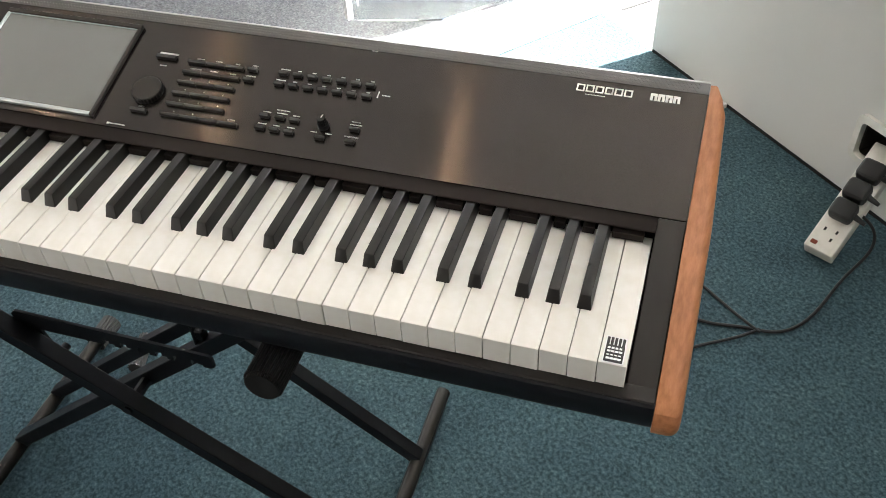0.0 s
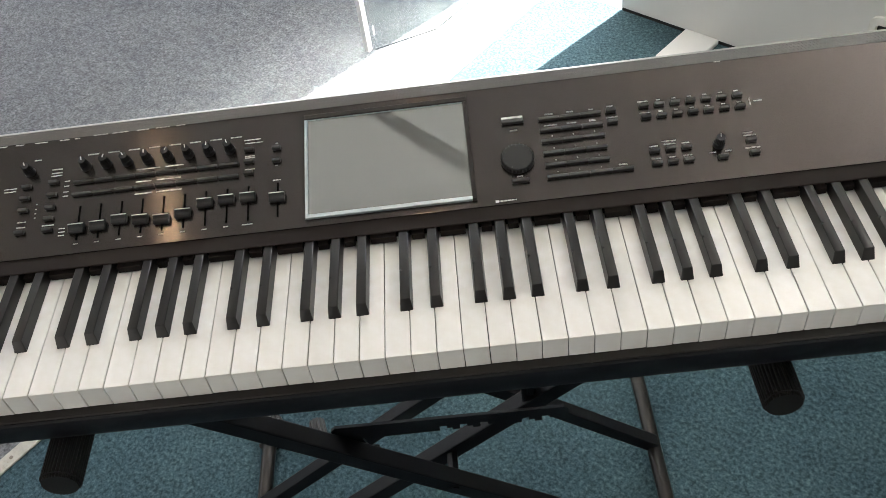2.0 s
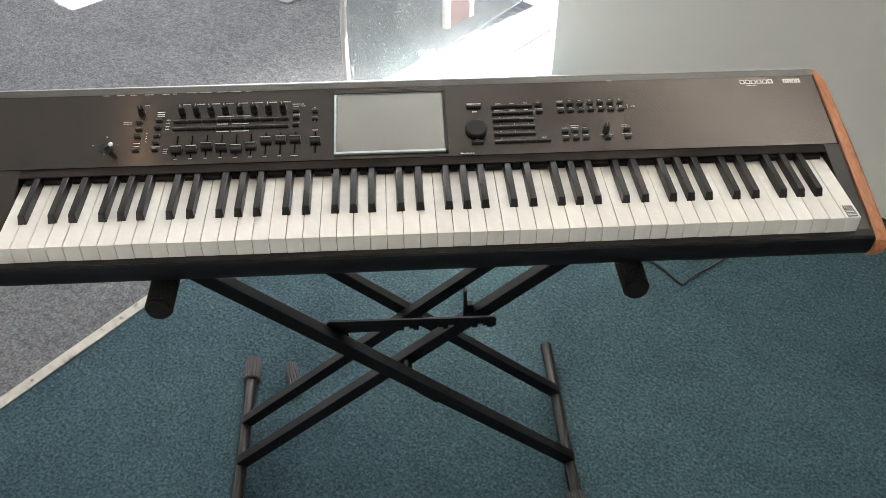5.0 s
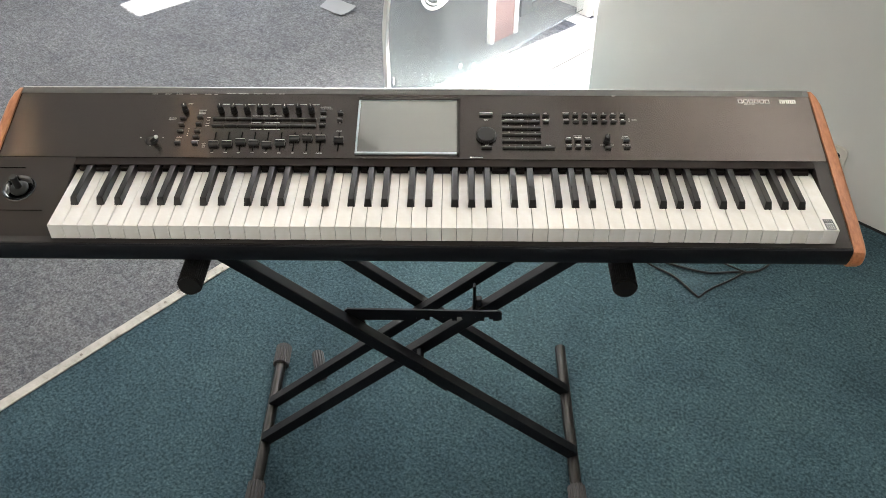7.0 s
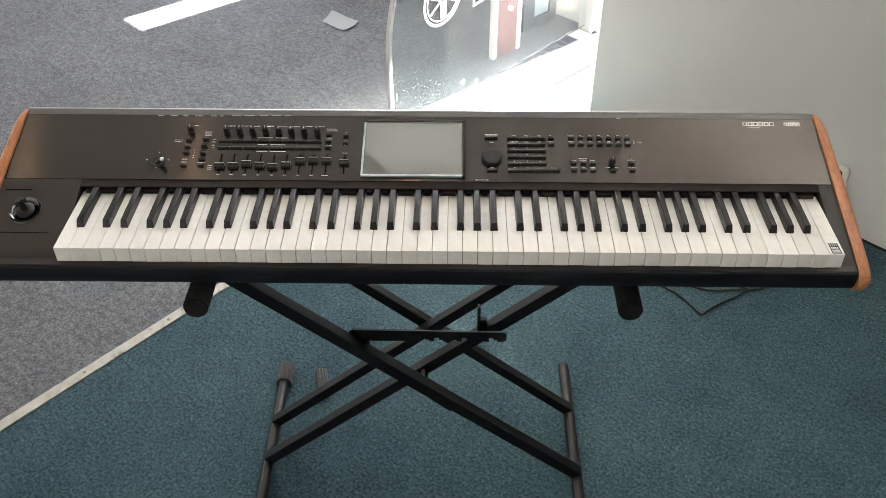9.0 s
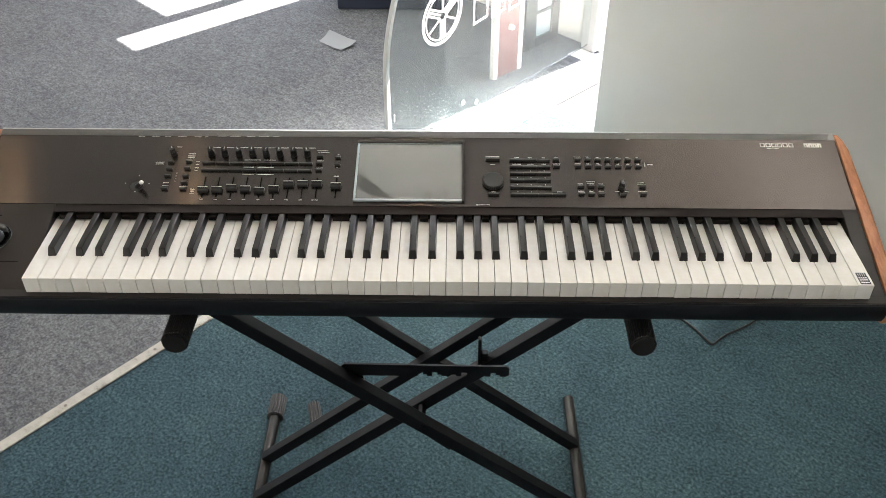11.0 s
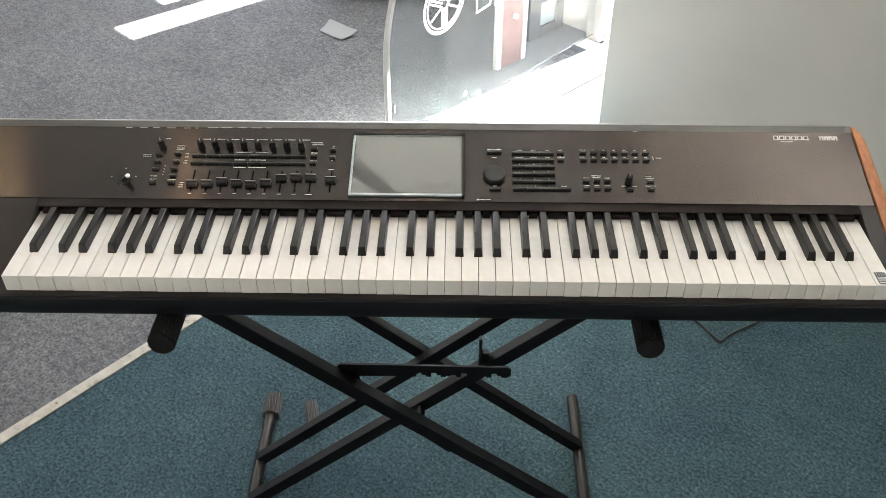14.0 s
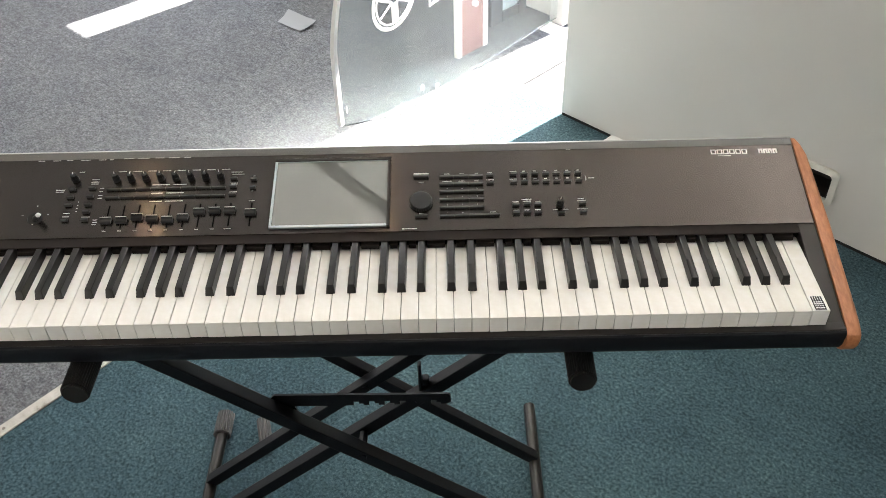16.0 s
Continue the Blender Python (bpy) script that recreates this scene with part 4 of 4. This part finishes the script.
tagged(cap, "loose ribbed grey rubber end cap lying on blue carpet", "rubber cap")

# power strip leaning into the wall box
BOX_A0, BOX_A1, BOX_Z0, BOX_Z1 = 0.665, 0.918, 0.100, 0.213
outlet = thing("wall_box", "white rounded cable box set in the wall with a dark opening", "cable box", at=ROOM_TURN)
bm = bmesh.new()
n = 6
ring_out, ring_in, back_in = [], [], []
for grow, r, store in ((0.0, 0.020, ring_out), (-0.016, 0.010, ring_in)):
    for cx, cz, a0 in ((BOX_A1 + grow - r, BOX_Z1 + grow - r, 0), (BOX_A0 - grow + r, BOX_Z1 + grow - r, 90), (BOX_A0 - grow + r, BOX_Z0 - grow + r, 180), (BOX_A1 + grow - r, BOX_Z0 - grow + r, 270)):
        for i in range(n):
            a = radians(a0 + 90 * i / (n - 1))
            store.append((cx + r * math.cos(a), cz + r * math.sin(a)))
loops = [[bm.verts.new((x, y, z)) for x, z in ring] for ring, y in ((ring_out, -0.001), (ring_out, -0.010), (ring_in, -0.013), (ring_in, 0.004))]
for a, b in zip(loops, loops[1:]):
    for i in range(len(a)):
        bm.faces.new((a[i], a[(i + 1) % len(a)], b[(i + 1) % len(a)], b[i]))
part("frame", bm, SOCKET_WHITE, outlet)
bm = bmesh.new()
n0, n1, n2, n3 = NOOK
for lo, hi in (((n0, 0.003, n2), (n1, 0.085, n2 + 0.003)), ((n0, 0.003, n3 - 0.003), (n1, 0.085, n3)), ((n0, 0.003, n2 + 0.003), (n0 + 0.003, 0.085, n3 - 0.003)), ((n1 - 0.003, 0.003, n2 + 0.003), (n1, 0.085, n3 - 0.003)),
               ((n0, 0.085, n2), (n1, 0.088, n3))):
    box(bm, lo, hi)
part("liner", bm, LINER, outlet, "brown box lining darkened for recess shade", False)

a_low, a_high = Vector((0.917, 1.004, 0.021)), Vector((1.028, 1.214, 0.146))
way = a_high - a_low
STRIP = Matrix.Translation(a_low) @ way.to_track_quat("Y", "Z").to_matrix().to_4x4()
LONG = way.length
strip = thing("power_strip", "white power strip with three black plugs leaning on the wall", "power strip", at=STRIP)
part("body", soft_box((-0.031, 0.0, -0.018), (0.031, LONG, 0.018), 0.004, 3), SOCKET_WHITE, strip)
part("switch", soft_box((-0.022, 0.010, 0.0175), (-0.009, 0.019, 0.0205), 0.001, 1), SWITCH_RED, strip, "small red switch")
bm = bmesh.new()
for x, y, w, d in ((0.010, 0.032, 0.0022, 0.008), (-0.012, 0.050, 0.0022, 0.008), (0.012, 0.052, 0.0022, 0.008)):
    box(bm, (x - w, y - d / 2, 0.0180), (x + w, y + d / 2, 0.0184))
part("socket_slots", bm, BLACK_GAP, strip, "", False)
for i in range(3):
    y = 0.094 + 0.050 * i
    plug = part("plug", soft_box((-0.024, y - 0.0225, 0.0182), (0.026, y + 0.0225, 0.052), 0.011, 3), PLUG_BLACK, strip, "black three-pin plug")
    bm = bmesh.new()
    rod(bm, (0.022, y, 0.032), (0.050, y - 0.006, 0.030), 0.007, 0.004, 12)
    part("strain_relief", bm, PLUG_BLACK, plug)

lead = tube_curve("power_lead", [(0.985, 1.080, 0.078), (1.015, 1.075, 0.062), (1.032, 1.070, 0.025), (1.015, 1.035, 0.006), (0.985, 0.990, 0.005), (0.955, 0.935, 0.005), (0.920, 0.850, 0.005), (0.875, 0.793, 0.005), (0.832, 0.780, 0.005),
                                 (0.796, 0.784, 0.005), (0.750, 0.778, 0.005), (0.710, 0.775, 0.005), (0.650, 0.800, 0.005), (0.580, 0.830, 0.006), (0.520, 0.860, 0.02), (0.480, 0.640, 0.35), (0.470, 0.400, 0.70), (0.470, 0.342, 0.76)], 0.0033, CABLE)
tagged(lead, "black mains lead trailing over the blue carpet", "cable")
lead = tube_curve("cable_loop", [(0.818, 0.780, 0.011), (0.800, 0.768, 0.006), (0.777, 0.752, 0.005), (0.742, 0.732, 0.005), (0.713, 0.716, 0.005), (0.688, 0.696, 0.005), (0.673, 0.680, 0.005), (0.667, 0.681, 0.005), (0.650, 0.713, 0.005), (0.622, 0.765, 0.005),
                                 (0.590, 0.788, 0.005), (0.549, 0.818, 0.006), (0.500, 0.830, 0.06), (0.430, 0.600, 0.40), (0.420, 0.400, 0.70), (0.420, 0.342, 0.76)], 0.0030, CABLE)
tagged(lead, "thin black cable looped on blue carpet", "cable")
lead = tube_curve("cable_tail", [(0.818, 0.772, 0.012), (0.798, 0.790, 0.008), (0.755, 0.828, 0.005), (0.712, 0.868, 0.005), (0.660, 0.910, 0.005), (0.600, 0.950, 0.006), (0.560, 0.900, 0.10), (0.530, 0.560, 0.55), (0.520, 0.342, 0.76)], 0.0029, CABLE)
tagged(lead, "thin black cable running to the keyboard", "cable")

# white board lying at the foot of the wall
bm = soft_box((0.207, -0.150, 0.0), (0.305, -0.004, 0.014), 0.002, 2)
board = new("skirting_offcut", mesh_of("skirting_offcut", bm, WHITE_PAINT))
board.matrix_basis = ROOM_TURN
tagged(board, "short white painted board lying against the wall", "board")

# sheet of paper on the grey carpet
bm = bmesh.new()
pts = [(-0.542, 2.425), (-0.443, 2.334), (-0.386, 2.392), (-0.509, 2.507)]
grid = []
for i in range(7):
    row = []
    for j in range(7):
        u, v = i / 6, j / 6
        p = (Vector(pts[0]) * (1 - u) + Vector(pts[1]) * u) * (1 - v) + (Vector(pts[3]) * (1 - u) + Vector(pts[2]) * u) * v
        row.append(bm.verts.new((p.x, p.y, 0.004 + 0.03 * max(0, v - 0.35) ** 2 + 0.02 * max(0, u - 0.5) ** 2)))
    grid.append(row)
for i in range(6):
    for j in range(6):
        bm.faces.new((grid[i][j], grid[i + 1][j], grid[i + 1][j + 1], grid[i][j + 1]))
sheet = new("paper_sheet", mesh_of("paper_sheet", bm, PAPER, True))
tagged(sheet, "loose white sheet of paper curling on grey carpet", "paper")

# ---------------------------------------------------------------- glass screen with vinyl marks
PANE_A = 0.0
HINGE = ROOM_TURN @ Matrix.Translation((-0.416, 0.492, 0.0)) @ Matrix.Rotation(radians(11.4), 4, "Z")
pane = thing("glass_door", "clear glass door standing open with white vinyl marks", "glass door", at=HINGE)


def glass_edge(z):
    z /= 0.953
    return 0.885 * (-1.477 + 0.95 * max(0.0, z - 0.47) ** 1.8 if z < 0.88 else -1.288 + 0.45 * (z - 0.88))


def glass_foot(b):
    return 0.030 - 0.115 * b + 0.28 * max(0.0, -1.03 - b)


bm = bmesh.new()
N = 36
heights = [0.262 + 1.64 * (i / N) for i in range(N + 1)]
outline = [(glass_edge(z), z) for z in heights] + [(-0.019, heights[-1])] + [(b, glass_foot(b)) for b in (-0.019, -0.4, -0.8, -1.03, -1.1, -1.2, -1.28)]
sides = [[bm.verts.new((PANE_A + d, b, z)) for b, z in outline] for d in (-0.004, 0.004)]
bm.faces.new(sides[0])
bm.faces.new(sides[1][::-1])
for i in range(len(outline)):
    k = (i + 1) % len(outline)
    bm.faces.new((sides[0][i], sides[1][i], sides[1][k], sides[0][k]))
glass = part("pane", bm, GLASS, pane, "", False)
glass.visible_shadow = False
bm = bmesh.new()
prev = None
for z in heights:
    b = glass_edge(z)
    cur = [bm.verts.new((PANE_A + dx, b + db, z)) for dx, db in ((-0.006, -0.006), (-0.006, 0.008), (0.006, 0.008), (0.006, -0.006))]
    if prev:
        for k in range(4):
            bm.faces.new((prev[k], prev[(k + 1) % 4], cur[(k + 1) % 4], cur[k]))
    prev = cur
part("edge_strip", bm, DECAL, pane, "curving white edge strip")
# oval vinyl mark of two rings and crossed bars, and outlined blocks beside it
MARK_B, MARK_Z, MARK_W, MARK_H = -1.037, 0.524, 0.103, 0.086
for r0, r1 in ((1.0, 0.90), (0.83, 0.78)):
    bm = bmesh.new()
    rings = [[bm.verts.new((x, MARK_B + MARK_W * r * math.cos(math.tau * i / 64), MARK_Z + MARK_H * r * math.sin(math.tau * i / 64))) for i in range(64)]
             for x, r in ((PANE_A + 0.0045, r0), (PANE_A + 0.0055, r0), (PANE_A + 0.0055, r1), (PANE_A + 0.0045, r1))]
    for k in range(4):
        p, q = rings[k], rings[(k + 1) % 4]
        for i in range(64):
            bm.faces.new((p[i], p[(i + 1) % 64], q[(i + 1) % 64], q[i]))
    part("vinyl_ring", bm, DECAL, pane, "white vinyl ring")
for k in range(6):
    bm = bmesh.new()
    m = Matrix.Translation((PANE_A + 0.0045, MARK_B, MARK_Z)) @ Matrix.Diagonal((1, MARK_W / 0.1, MARK_H / 0.1, 1)) @ Matrix.Rotation(radians(60 * k), 4, "X")
    for off in (-0.011, 0.0, 0.011) if k % 2 else (0.0,):
        box(bm, (0.0, off - 0.0035, 0.012), (0.001, off + 0.0035, 0.074), m)
    part("vinyl_bar", bm, DECAL, pane, "white vinyl bar", False)
for k, (b0, lo_z) in enumerate(((-0.870, 0.431), (-0.764, 0.417), (-0.656, 0.402))):
    bm = bmesh.new()
    hi_z, wide, line = lo_z + 0.147, 0.084, 0.007
    for lo, hi in (((b0, lo_z), (b0 + line, hi_z)), ((b0 + wide - line, lo_z), (b0 + wide, hi_z)), ((b0 + line, lo_z), (b0 + wide - line, lo_z + line)), ((b0 + line, hi_z - line), (b0 + wide - line, hi_z))):
        box(bm, (PANE_A + 0.0045, lo[0], lo[1]), (PANE_A + 0.0055, hi[0], hi[1]))
    part("vinyl_block", bm, DECAL, pane, "outlined white vinyl block", False)
for b, z in ((-0.922, 0.187), (-0.842, 0.153)):
    bm = bmesh.new()
    rod(bm, (PANE_A + 0.0045, b, z), (PANE_A + 0.0065, b, z), 0.009, None, 20)
    part("stud", bm, DECAL, pane, "small white stud")
for b, z in ((-1.282, 0.300),):
    part("vinyl_tick", soft_box((PANE_A + 0.0045, b - 0.002, z - 0.012), (PANE_A + 0.0055, b + 0.002, z + 0.012), 0.0002, 1), DECAL, pane, "faint white vinyl tick")

# red panel with white edges, built behind the glass in place of a reflection
red = thing("red_reflection", "narrow red panel with white edges standing in for a reflection", "display panel", at=ROOM_TURN)
part("board", soft_box((-0.526, 0.053, 0.0), (-0.508, 0.166, 1.20), 0.002, 1), RED_PAINT, red)
for b in (0.031, 0.166):
    part("edge_strip", soft_box((-0.528, b, 0.0), (-0.505, b + 0.022, 1.20), 0.002, 1), WHITE_PAINT, red)
part("cross_strip", soft_box((-0.5075, 0.054, 0.306), (-0.502, 0.165, 0.326), 0.001, 1), WHITE_PAINT, red)
bm = bmesh.new()
rod(bm, (-0.508, 0.116, 0.190), (-0.494, 0.116, 0.190), 0.011, 0.009, 20)
part("knob", bm, WHITE_PAINT, red, "round white knob")

# low framed panel beyond the red one, likewise built for a reflection
framed = thing("framed_reflection", "low pale blue panel in a dark grey frame standing in for a reflection", "display panel", at=ROOM_TURN)
for lo, hi in (((-0.605, 0.292, 0.0), (-0.583, 0.358, 0.83)), ((-0.605, 0.452, 0.0), (-0.583, 0.497, 0.83)), ((-0.605, 0.358, 0.0), (-0.583, 0.452, 0.041)), ((-0.605, 0.358, 0.789), (-0.583, 0.452, 0.83))):
    part("frame_bar", soft_box(lo, hi, 0.002, 1), FRAME_GREY, framed, "dark grey frame bar")
part("pane", soft_box((-0.598, 0.3575, 0.0405), (-0.591, 0.4525, 0.7895), 0.001, 1), PALE_BLUE, framed, "pale blue pane")
part("cross_bar", soft_box((-0.592, 0.358, 0.138), (-0.585, 0.452, 0.149), 0.001, 1), FRAME_GREY, framed)

# dark blue plinth far back on the grey carpet
plinth = new("display_plinth", mesh_of("display_plinth", soft_box((-0.50, 2.750, 0.0), (-0.012, 3.00, 0.20), 0.006, 2), NAVY))
tagged(plinth, "low navy blue display plinth on grey carpet", "plinth")
